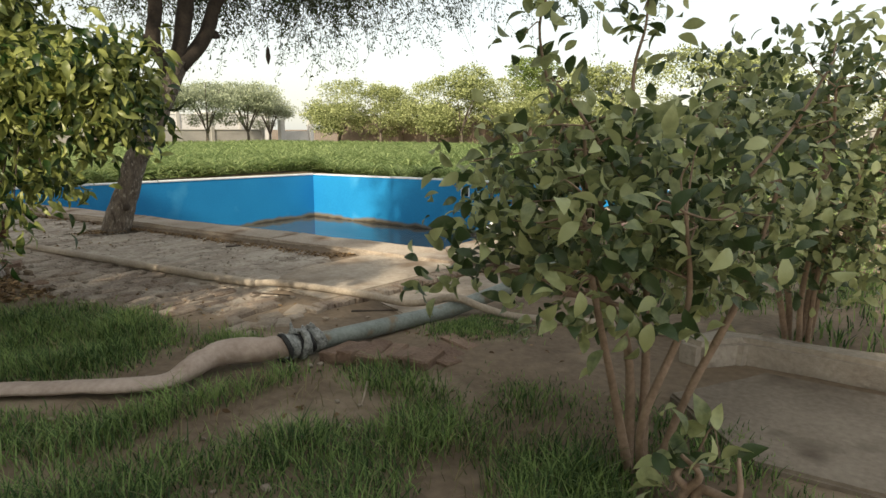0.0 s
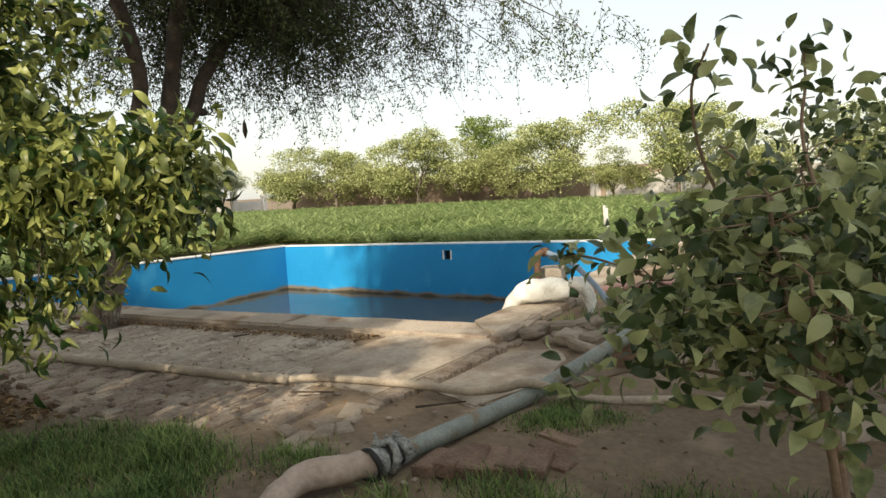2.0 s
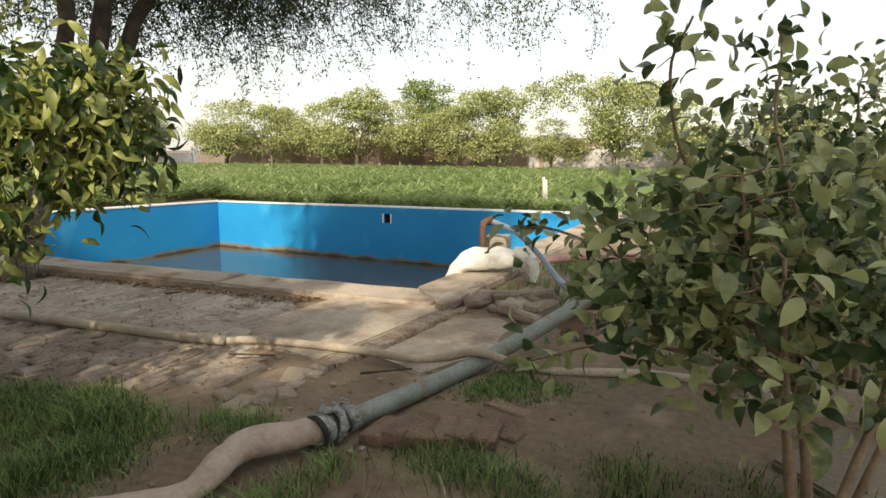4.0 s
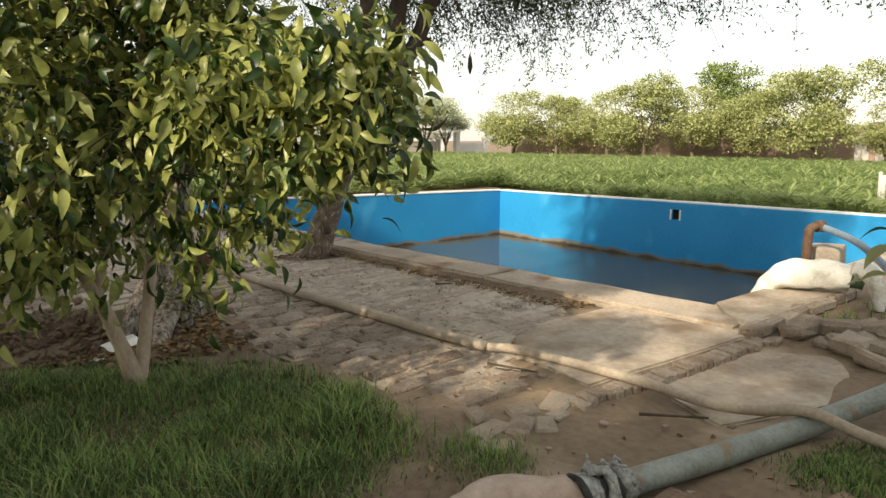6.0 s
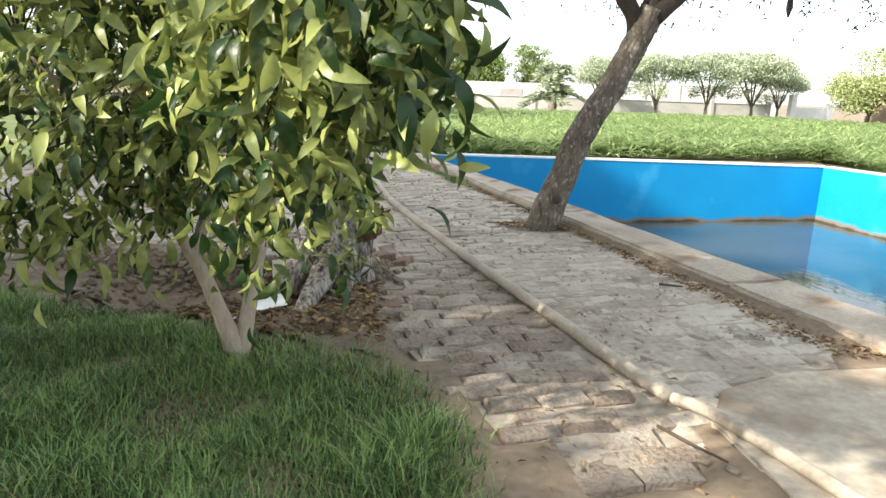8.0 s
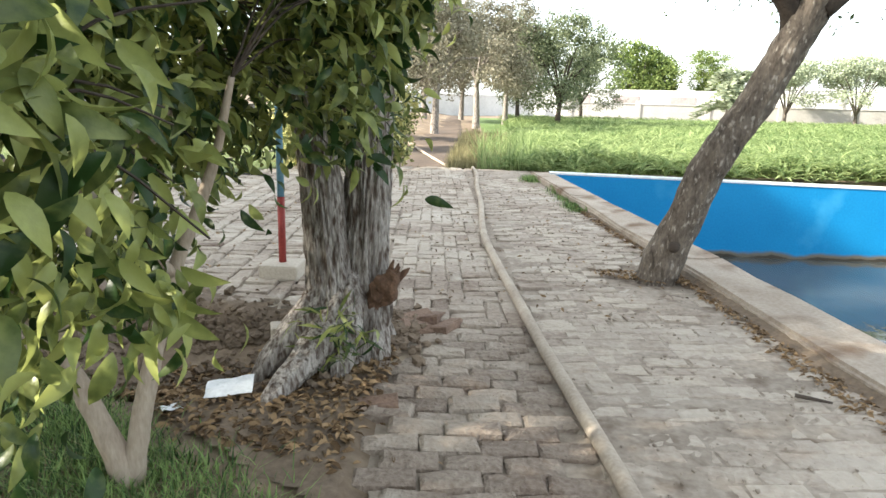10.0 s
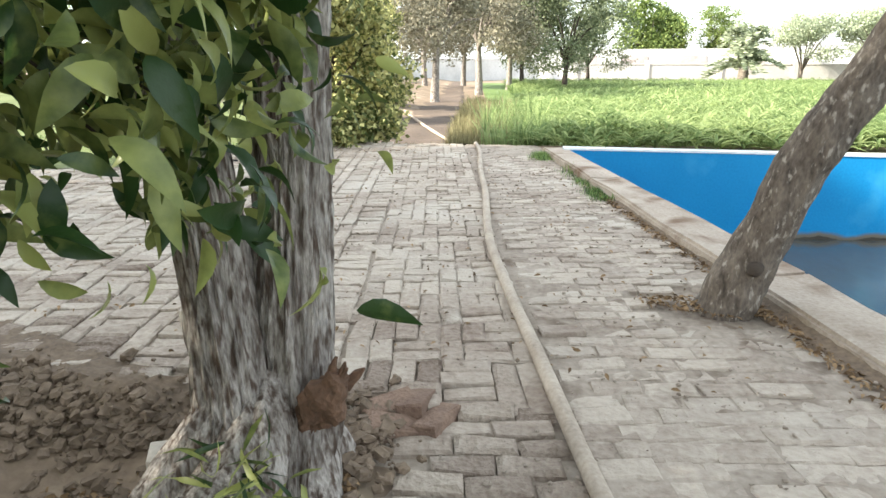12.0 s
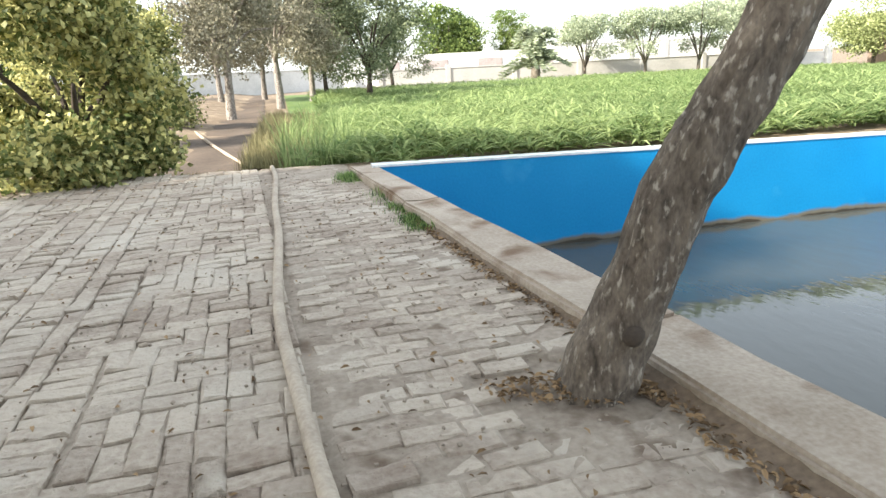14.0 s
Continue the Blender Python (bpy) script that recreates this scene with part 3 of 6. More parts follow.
def field_sheet():
    v, f = [], []
    for x0, y0, x1, y1 in ((4.0, 17.9, 49, 62), (15.8, -30, 49, 17.9)):
        k = len(v)
        v += [(x0, y0, -0.30), (x1, y0, -0.30), (x1, y1, -0.30), (x0, y1, -0.30)]
        f.append((k, k + 1, k + 2, k + 3))
    tagged(part("crop_bed", mesh_of("crop_bed", v, f, CROP_SOIL)), "low green undergrowth of the fodder field", "field", kind="structure")


field_sheet()


def build_track():
    """The sunken track: ridged bare earth running off between shrubs and field."""
    v, f, w = [], [], 22
    for j in range(150):
        y = 17.3 + j * 0.32
        for i in range(w):
            x = -0.2 + 3.9 * i / (w - 1) - 0.02 * (y - 17)
            edge = min(i, w - 1 - i) / 4
            z = -0.34 * min(1, (y - 17.0) / 1.1) + 0.03 + 0.05 * noise.noise(Vector((x * 1.2, y * 0.5, 2))) + 0.05 * noise.noise(Vector((x * 0.4, y * 2.2, 6))) - (0.09 if edge < 0.5 else 0)
            v.append((x, y, z))
    for j in range(149):
        for i in range(w - 1):
            a = j * w + i
            f.append((a, a + 1, a + 1 + w, a + w))
    tagged(part("track", mesh_of("track", v, np.array(f), TRACK, True)), "rutted brown earth track beside the field, darkened for tree shade", "track", kind="structure")


build_track()


def crop_plants(at, height, leaves, size):
    """Upright fodder plants: arching long leaves round each stem."""
    n = len(at)
    p = np.repeat(at, leaves, 0)
    a = rng.uniform(0, 2 * math.pi, n * leaves)
    up = rng.uniform(0.7, 2.2, n * leaves)
    d = np.stack([np.cos(a), np.sin(a), up], 1)
    h = np.repeat(height, leaves) * rng.uniform(0.15, 0.72, n * leaves)
    p = p + np.stack([np.zeros(n * leaves), np.zeros(n * leaves), h], 1)
    face = np.stack([-np.cos(a) * 0.6, -np.sin(a) * 0.6, np.ones(n * leaves)], 1)
    s = size * rng.uniform(0.7, 1.3, n * leaves)
    return scatter(leaf_shape(0.13, 0.6, 0.7, 0.35), p, d, face, s)


def build_field():
    near = np.vstack([patch(10500, [(4.4, 16.9), (5.3, 16.2), (26, 15.9), (34, 28), (5.0, 28)]), patch(170, [(5.2, 15.95), (14.3, 15.95), (14.3, 16.6), (5.2, 16.6)]), patch(330, [(14.35, 4.8), (15.2, 4.8), (15.2, 16.6), (14.35, 16.6)])])
    near = near + rng.normal(size=near.shape) * (0.22, 0.15)
    keep = ((near[:, 0] > 14.4) | (near[:, 1] > 15.98))
    near = near[keep]
    z = ground_z(near[:, 0], near[:, 1])
    wave = np.array([noise.noise(Vector((a * 0.6, b * 0.6, 2))) + 0.6 * noise.noise(Vector((a * 1.9, b * 1.9, 7))) for a, b in near])
    hgt = 0.56 + 0.24 * wave + rng.uniform(-0.15, 0.2, len(near)) + 0.3 * np.exp(-((near[:, 0] - 5) ** 2 / 2 + (near[:, 1] - 22) ** 2 / 30))
    rise = np.where(near[:, 0] < 14.4, np.clip(0.48 + (near[:, 1] - 15.9) / 3.4, 0.48, 1), np.where(near[:, 1] < 16, np.clip(0.35 + (near[:, 0] - 14.35) / 2.4, 0.35, 1), 1))
    hgt = hgt * rise
    v, f = crop_plants(np.column_stack([near, z]), hgt * np.clip(0.45 + (near[:, 0] - 4.3) / 2.5, 0.45, 1), 9, 0.31)
    tagged(part("fodder_crop", mesh_of("fodder_crop", v, f, CROP)), "dense bright green fodder crop with long arching leaves", "crop", kind="stuff")
    far = np.vstack([patch(9000, [(5, 28), (49, 28), (49, 61), (6, 61)]), patch(8000, [(15.0, -12), (49, -12), (49, 28), (15.0, 28)])])
    gap = ~((far[:, 0] > 18) & (far[:, 0] < 34) & (far[:, 1] < 8.6) & (far[:, 1] > 5))
    far = far[gap]
    v, f = crop_plants(np.column_stack([far, np.full(len(far), -0.34)]), rng.uniform(0.2, 0.55, len(far)), 8, 0.4)
    tagged(part("fodder_crop", mesh_of("fodder_crop", v, f, CROP)), "far stretch of the green fodder field", "crop", kind="stuff")


build_field()


# ---- trees ----
def tree_thing(name, label, category="tree", group=""):
    return tagged(new(name), label, category, group)


def build_leaning_tree():
    t = tree_thing("leaning_tree", "leaning grey-barked tree with feathery drooping twigs, growing through the brick paving")
    shift = np.array([0.19, 0.29, 0.0])
    fork = np.array([5.50, 8.47, 2.07]) + shift
    trunk = spline([(4.93, 9.24, -0.2), (4.95, 9.2, 0.0), (5.07, 9.1, 0.45), (5.22, 9.0, 0.95), (5.46, 8.89, 1.45), (5.6, 8.82, 1.8), fork], 9)
    v, f = tube(trunk, [0.215, 0.16, 0.138, 0.128, 0.12, 0.112, 0.115], 48, 0.12, 7, 0.26)
    part("trunk", mesh_of("trunk", v, f, BARK, True), t)
    # limbs and stubs take very dark bark: their backlit silhouette is coloured in
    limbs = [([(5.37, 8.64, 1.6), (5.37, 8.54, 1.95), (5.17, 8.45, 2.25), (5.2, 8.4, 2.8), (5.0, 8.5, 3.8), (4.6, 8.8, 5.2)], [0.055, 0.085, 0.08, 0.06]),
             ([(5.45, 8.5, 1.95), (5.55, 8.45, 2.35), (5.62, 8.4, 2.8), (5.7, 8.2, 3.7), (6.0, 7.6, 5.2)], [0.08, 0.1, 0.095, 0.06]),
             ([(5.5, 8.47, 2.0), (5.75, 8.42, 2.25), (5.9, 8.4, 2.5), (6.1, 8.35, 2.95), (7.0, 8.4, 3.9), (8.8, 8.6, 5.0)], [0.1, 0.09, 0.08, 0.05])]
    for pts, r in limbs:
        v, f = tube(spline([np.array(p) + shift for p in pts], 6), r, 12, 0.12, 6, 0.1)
        part("limb", mesh_of("limb", v, f, DARK_BARK, True), t, "limb with its backlit silhouette put into dark bark colour")
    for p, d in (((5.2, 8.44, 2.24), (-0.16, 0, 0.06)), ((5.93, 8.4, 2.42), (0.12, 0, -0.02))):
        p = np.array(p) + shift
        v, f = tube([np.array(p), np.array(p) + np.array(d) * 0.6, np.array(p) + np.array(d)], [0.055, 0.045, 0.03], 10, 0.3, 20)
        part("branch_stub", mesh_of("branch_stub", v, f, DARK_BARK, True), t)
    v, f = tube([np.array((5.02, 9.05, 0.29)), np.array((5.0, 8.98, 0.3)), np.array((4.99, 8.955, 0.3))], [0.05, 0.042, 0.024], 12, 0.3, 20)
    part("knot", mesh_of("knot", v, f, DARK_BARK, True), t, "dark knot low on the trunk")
    # long boughs and the drooping twigs with tiny leaves
    pieces, at, along = [], [], []
    for i in range(34):
        u = i / 33
        tip = np.array([5.6 + 4.9 * u + rng.uniform(-0.8, 0.8), 9.9 - 3.2 * u + rng.uniform(-2.0, 2.2), 2.8 + rng.uniform(-0.1, 0.8) + 0.3 * u])
        start = np.array([6.0, 8.3, 3.6]) if i % 2 else np.array([7.6, 8.4, 4.3])
        mid = (start + tip) / 2 + np.array([0, 0, 0.7])
        line = spline([start, mid, tip], 8)
        pieces.append(tube(line, [0.022, 0.005], 5, 0.3, 6))
        for k in range(52):
            p = line[rng.integers(3, len(line))] + rng.normal(size=3) * (0.35, 0.35, 0.15)
            side = rng.normal(size=3) * (0.5, 0.5, 0)
            length = rng.uniform(0.3, 1.0)
            tw = spline([p, p + side * 0.45 * length + (0, 0, -0.12 * length), p + side * 0.8 * length + rng.normal(size=3) * 0.1 + (0, 0, -0.55 * length), p + side * 0.9 * length + rng.normal(size=3) * 0.12 + (0, 0, -0.95 * length)], 5)
            pieces.append(tube(tw, [0.0045, 0.002], 3))
            for q in range(38):
                j = rng.uniform(0, len(tw) - 1.01)
                a = tw[int(j)] + (tw[int(j) + 1] - tw[int(j)]) * (j % 1)
                at.append(a + rng.normal(size=3) * 0.045)
                along.append(rng.normal(size=3) + (0, 0, -0.5))
    v, f = join(pieces)
    part("twig_mass", mesh_of("twig_mass", v, f, DARK_BARK), t)
    at, along = np.array(at), np.array(along)
    v, f = scatter(SIMPLE_LEAF, at, along, unit(len(at)), np.column_stack([rng.uniform(0.015, 0.028, len(at)), rng.uniform(0.04, 0.09, len(at)), np.full(len(at), 0.02)]))
    part("crown", mesh_of("crown", v, f, LEAF_FINE), t, "sparse tiny hanging leaves")
    # upper crown, above the walk
    c = np.array([5.4, 8.4, 6.2]) + unit(260, 0.3) * rng.uniform(0.6, 1, (260, 1)) * (3.4, 3.4, 1.5)
    v, f = sprays(c, unit(260), 22, 0.3, SIMPLE_LEAF, (0.08, 0.15), 0.3)
    part("upper_crown", mesh_of("upper_crown", v, f, LEAF_FINE), t)
    v, f = tube([(8.94, 11.12, 2.72), (8.94, 11.12, 2.66), (8.95, 11.13, 2.52), (8.94, 11.12, 2.4)], [0.008, 0.035, 0.045, 0.012], 8, 0.3, 30)
    part("seed_pod", mesh_of("seed_pod", v, f, DARK_BARK), t, "dark hanging pod")
    v, f = tube([(8.94, 11.12, 3.9), (8.94, 11.12, 2.7)], [0.006, 0.004], 4)
    part("pod_stalk", mesh_of("pod_stalk", v, f, DARK_BARK), t)


build_leaning_tree()


def build_twin_tree():
    t = tree_thing("twin_trunk_tree", "old tree with two pale furrowed trunks and flaring roots")
    specs = [([(2.84, 7.4, -0.15), (2.86, 7.4, 0.1), (2.895, 7.43, 0.5), (2.92, 7.47, 1.1), (2.93, 7.55, 1.9), (2.9, 7.6, 3.2), (3.1, 7.6, 5.2)], [0.25, 0.175, 0.128, 0.112, 0.11, 0.105, 0.08]),
             ([(2.76, 7.25, -0.15), (2.76, 7.29, 0.15), (2.73, 7.34, 0.55), (2.665, 7.37, 1.1), (2.54, 7.4, 1.8), (2.3, 7.4, 3.0), (2.0, 7.3, 5.0)], [0.20, 0.15, 0.11, 0.098, 0.095, 0.09, 0.06])]
    for pts, r in specs:
        v, f = tube(spline(pts, 14), r, 128, 0.08, 4, 0.34)
        part("trunk", mesh_of("trunk", v, f, PALE_BARK, True), t, "pale grey deeply furrowed trunk")
    roots = [[(2.8, 7.23, 0.3), (2.72, 7.06, 0.16), (2.62, 6.86, 0.05), (2.52, 6.68, -0.06)], [(2.85, 7.25, 0.3), (2.84, 7.12, 0.1), (2.83, 7.0, -0.08)],
             [(2.93, 7.38, 0.22), (2.99, 7.32, 0.06), (3.04, 7.26, -0.08)], [(2.68, 7.25, 0.3), (2.52, 7.12, 0.1), (2.4, 7.02, -0.06)], [(2.9, 7.5, 0.2), (2.98, 7.58, 0.05), (3.04, 7.62, -0.08)]]
    for pts in roots:
        inner = [(2.85, 7.4, 0.5)] + pts
        v, f = tube(spline(inner, 8), [0.05, 0.085, 0.08, 0.06, 0.025], 40, 0.15, 6, 0.3, 1.0)
        part("root", mesh_of("root", v, f, PALE_BARK, True), t)
    body = np.array([(2.95, 7.34, 0.30), (3.01, 7.29, 0.37), (3.06, 7.26, 0.44), (3.09, 7.25, 0.50)])
    v, f = tube(spline(body, 5), [0.045, 0.062, 0.06, 0.03], 18, 0.55, 22, 0.3)
    stub = part("broken_stub", mesh_of("broken_stub", v, f, DEADWOOD), t, "dark splintered stub of a broken branch")
    for k in range(9):
        p = body[2] + rng.normal(size=3) * (0.018, 0.014, 0.02)
        d = np.array([0.03 + rng.uniform(-0.012, 0.03), -0.008 + rng.uniform(-0.01, 0.01), rng.uniform(0.05, 0.10)])
        r = rng.uniform(0.010, 0.02)
        v, f = tube([p, p + d * 0.6, p + d], [r, r * 0.8, 0.003], 6, 0.5, 30)
        part("splinter", mesh_of("splinter", v, f, DEADWOOD), stub)
    a = rng.uniform(0, 2 * math.pi, 90)
    at = np.column_stack([2.83 + rng.normal(0, 0.07, 90), 7.07 + rng.normal(0, 0.05, 90), rng.uniform(0.08, 0.34, 90)])
    v, f = scatter(leaf_shape(0.14, 0.4, 0.5), at, np.column_stack([np.cos(a), np.sin(a) - 0.5, rng.uniform(-0.6, 0.9, 90)]), unit(90, 1), rng.uniform(0.08, 0.17, 90))
    part("basal_shoot", mesh_of("basal_shoot", v, f, LEAF_CITRUS), t, "green shoots at the foot")["kind"] = "stuff"
    c = np.array([2.7, 7.4, 6.3]) + unit(320, 0.2) * rng.uniform(0.4, 1, (320, 1)) * (3.0, 3.2, 1.7)
    v, f = sprays(c, unit(320), 26, 0.28, SIMPLE_LEAF, (0.10, 0.19), 0.3)
    part("crown", mesh_of("crown", v, f, LEAF_FINE), t)


build_twin_tree()

WAY = np.array([e for _, e, _, _ in PATH])
WAY = np.vstack([WAY[:-1] + (WAY[1:] - WAY[:-1]) * k for k in (0, 0.25, 0.5, 0.75)])


def off_path(dist):
    """Foliage is trimmed back along the footway."""
    return lambda at: (np.linalg.norm(at[:, None] - WAY[None], axis=2).min(1) > dist)


def build_broadleaf_tree():
    t = tree_thing("citrus_tree", "small broadleaf tree with pale forked trunk and glossy leaves")
    stems = [[(2.28, 6.12, -0.08), (2.27, 6.11, 0.06), (2.2, 6.08, 0.3), (2.12, 6.05, 0.52), (1.9, 6.0, 0.95), (1.55, 5.95, 1.4)],
             [(2.29, 6.12, 0.0), (2.33, 6.12, 0.2), (2.38, 6.15, 0.45), (2.45, 6.2, 0.75), (2.6, 6.2, 1.1), (2.7, 6.15, 1.4)],
             [(2.12, 6.05, 0.52), (2.2, 6.15, 0.8), (2.3, 6.3, 1.1), (2.2, 6.5, 1.7), (2.2, 6.6, 2.4)],
             [(2.45, 6.2, 0.75), (2.42, 5.95, 0.95), (2.4, 5.7, 1.2), (2.35, 5.55, 1.4)],
             [(1.98, 6.02, 0.8), (2.05, 6.5, 1.05), (2.0, 7.0, 1.5)],
             [(2.2, 6.15, 0.8), (2.3, 5.95, 1.3), (2.35, 5.75, 1.8), (2.4, 5.5, 2.25)],
             [(2.3, 6.3, 1.1), (2.42, 6.6, 1.5), (2.55, 6.8, 2.3)],
             [(2.4, 5.7, 1.2), (2.55, 5.25, 1.3), (2.7, 4.8, 1.42)]]
    rad = [[0.055, 0.05, 0.036, 0.03, 0.02, 0.01], [0.042, 0.034, 0.03, 0.02, 0.01], [0.028, 0.02, 0.012], [0.022, 0.016, 0.009], [0.022, 0.016, 0.009], [0.02, 0.014, 0.008], [0.018, 0.012, 0.007], [0.012, 0.008, 0.005]]
    for pts, r in zip(stems, rad):
        v, f = tube(spline(pts, 7), r, 12, 0.15, 14)
        part("stem", mesh_of("stem", v, f, SMOOTH_BARK, True), t)
    joints = np.vstack([spline(p, 4)[4:] for p in stems])
    # crown: lopsided lobes with a low skirt, an arm over the footway and an open underside at the forked trunk
    n = 2150
    d = unit(n, 0.1)
    r = rng.uniform(0.45, 1.0, (n, 1)) ** 0.6
    lobes = np.array([(2.3, 6.15, 1.5, 0.95, 0.95, 0.85), (1.55, 6.0, 1.35, 0.85, 0.8, 0.75), (2.75, 6.25, 1.35, 0.55, 0.7, 0.7), (2.2, 6.7, 2.2, 0.95, 0.9, 0.75),
                      (2.45, 5.6, 1.5, 0.62, 0.55, 0.55), (1.2, 6.4, 1.5, 0.7, 0.7, 0.8), (2.85, 6.95, 1.75, 0.45, 0.6, 0.6), (2.55, 5.35, 1.2, 0.36, 0.4, 0.56), (2.2, 5.8, 1.95, 0.5, 0.5, 0.55),
                      (3.12, 6.45, 1.55, 0.28, 0.36, 0.45), (2.76, 5.42, 1.3, 0.32, 0.33, 0.46), (1.75, 5.8, 0.95, 0.5, 0.45, 0.35), (2.6, 6.75, 2.4, 0.75, 0.6, 0.42), (2.45, 6.75, 1.5, 0.5, 0.42, 0.6), (2.62, 5.12, 1.35, 0.34, 0.26, 0.36), (2.25, 5.95, 2.1, 0.75, 0.6, 0.5), (2.72, 4.72, 1.42, 0.3, 0.28, 0.28), (2.45, 5.35, 2.1, 0.5, 0.35, 0.35)])
    share = np.array([0.15, 0.13, 0.10, 0.015, 0.12, 0.08, 0.05, 0.10, 0.06, 0.10, 0.08, 0.06, 0.09, 0.13, 0.06, 0.12, 0.07, 0.07])
    which = rng.choice(len(lobes), n, p=share / share.sum())
    c = lobes[which, :3] + d * r * lobes[which, 3:]
    hang = 0.66 + 0.46 * np.clip((c[:, 0] - 2.3) / 0.35, 0, 1) * (c[:, 1] > 5.6) + 0.08 * np.clip((1.95 - c[:, 0]) / 0.6, 0, 1) + 0.5 * np.clip((1.5 - c[:, 0]) / 0.4, 0, 1) + 0.28 * np.clip((c[:, 0] - 2.5) / 0.2, 0, 1) * (c[:, 1] < 5.6)
    airy = np.array([noise.noise(Vector(p * 3.1)) for p in c])
    c = c[(c[:, 2] > hang) & (airy > np.where((which == 9) | (which == 10) | (which > 12), -0.2, -0.04))]
    low = np.column_stack([rng.uniform(1.75, 2.4, 18), rng.uniform(5.5, 6.8, 18), rng.uniform(0.62, 0.85, 18)])
    low = low[np.hypot(low[:, 0] - 2.28, low[:, 1] - 5.9) > 0.34]
    c = np.vstack([c, low])
    out = c - np.array([2.2, 6.2, 1.3])
    out /= np.linalg.norm(out, axis=1, keepdims=True)
    twigs = []
    for p in c[::4]:
        if np.linalg.norm(WAY - p, axis=1).min() < 0.6:
            continue
        j = joints[np.argmin(((joints - p) ** 2).sum(1))]
        twigs.append(tube(spline([j, (j + p) / 2 + (0, 0, 0.06), p], 3), [0.005, 0.0025], 4))
    v, f = join(twigs)
    part("twig_mass", mesh_of("twig_mass", v, f, DARK_BARK), t)["kind"] = "stuff"
    v, f = sprays(c, out, 14, 0.085, fine_leaf(0.37, 0.36, 0.38), (0.062, 0.116), 0.85, lambda at: off_path(0.8)(at) | (off_path(0.5)(at) & (at[:, 1] < 5.1)) | (off_path(0.48)(at) & (at[:, 1] > 6.2)))
    part("crown", mesh_of("crown", v, f, LEAF_CITRUS, True), t, "glossy dark and yellow-green leaves")


build_broadleaf_tree()


def build_shrub(name, label, base, height, spread, stems, clusters, per, leaf, sizes, leaf_mat, stem_mat, low, shoots=(), lean=(0, 0)):
    t = tree_thing(name, label, "shrub")
    b = np.array(base, float)
    lines = []
    for i in range(stems):
        a = 2 * math.pi * (i + 0.3 * rng.uniform()) / stems
        o = np.array([math.cos(a) * spread[0], math.sin(a) * spread[1], 0])
        foot = b + o * 0.06
        top = b + o * rng.uniform(0.35, 0.75) + (0, 0, height * rng.uniform(0.65, 0.95))
        line = spline([foot - (0, 0, 0.05), foot + (top - foot) * 0.3 + rng.normal(size=3) * 0.03 - o * 0.05, foot + (top - foot) * 0.65 + rng.normal(size=3) * 0.05, top], 6)
        v, f = tube(line, [0.023 - 0.002 * i, 0.014, 0.006], 9, 0.15, 16)
        part("stem", mesh_of("stem", v, f, stem_mat, True), t)
        lines.append(line)
    for pts in shoots:
        line = spline(pts, 6)
        v, f = tube(line, [0.008, 0.004], 6)
        part("stem", mesh_of("stem", v, f, stem_mat, True), t)
        lines.append(line[3:])
    joints = np.vstack([ln[3:] for ln in lines])
    c = b + (lean[0], lean[1], low + (height - low) * 0.5) + unit(clusters) * rng.uniform(0.35, 1.0, (clusters, 1)) * (spread[0], spread[1], (height - low) * 0.52)
    for pts in shoots:
        c = np.vstack([c, spline(pts, 5)[6::2] + rng.normal(size=(len(spline(pts, 5)[6::2]), 3)) * 0.02])
    out = c - (b + (lean[0], lean[1], height * 0.45))
    out /= np.linalg.norm(out, axis=1, keepdims=True)
    twigs = []
    for p in c[::2]:
        j = joints[np.argmin(((joints - p) ** 2).sum(1))]
        twigs.append(tube(spline([j, (j + p) / 2 + rng.normal(size=3) * 0.03, p], 3), [0.004, 0.002], 4))
    v, f = join(twigs)
    part("twig_mass", mesh_of("twig_mass", v, f, stem_mat), t)["kind"] = "stuff"
    v, f = sprays(c, out, per, 0.06, leaf, sizes, 0.0, off_path(0.45))
    part("crown", mesh_of("crown", v, f, leaf_mat, True), t)
    return t


OVATE = fine_leaf(0.52, 0.25, 0.22)
build_shrub("guava_shrub", "bushy guava shrub with broad dull green leaves and bare brown stems", (3.2, 1.93, 0), 1.32, (0.64, 0.66), 5, 230, 10, OVATE, (0.055, 0.098), LEAF_GUAVA, STEM, 0.5,
            [[(3.25, 2.05, 0.8), (3.38, 2.38, 1.25), (3.31, 2.45, 1.58), (3.25, 2.38, 1.75)], [(3.3, 2.0, 1.0), (3.44, 2.12, 1.4), (3.54, 2.12, 1.62), (3.58, 2.13, 1.76)],
             [(3.22, 2.0, 0.65), (3.42, 2.55, 0.9), (3.6, 2.95, 1.0), (3.72, 3.15, 0.96)], [(3.2, 2.0, 0.6), (3.15, 2.5, 0.68), (3.1, 2.85, 0.58)],
             [(3.3, 1.8, 0.9), (3.5, 1.6, 1.2), (3.65, 1.5, 1.45)], [(3.22, 2.0, 0.7), (3.55, 2.4, 0.8), (3.85, 2.7, 0.72)], [(3.25, 1.95, 0.9), (3.25, 2.25, 1.3), (3.22, 2.35, 1.42)]], (0.12, 0.17))
build_shrub("guava_shrub", "second guava shrub with dense dark leaves beside the concrete path", (5.1, 1.7, 0), 1.8, (0.9, 0.9), 6, 360, 13, OVATE, (0.045, 0.088), LEAF_GUAVA, STEM, 0.2)
build_shrub("seedling", "low broad-leaved seedling in the grass", (2.98, 1.66, 0), 0.3, (0.16, 0.16), 3, 7, 5, OVATE, (0.08, 0.13), LEAF_GUAVA, STEM, 0.08)


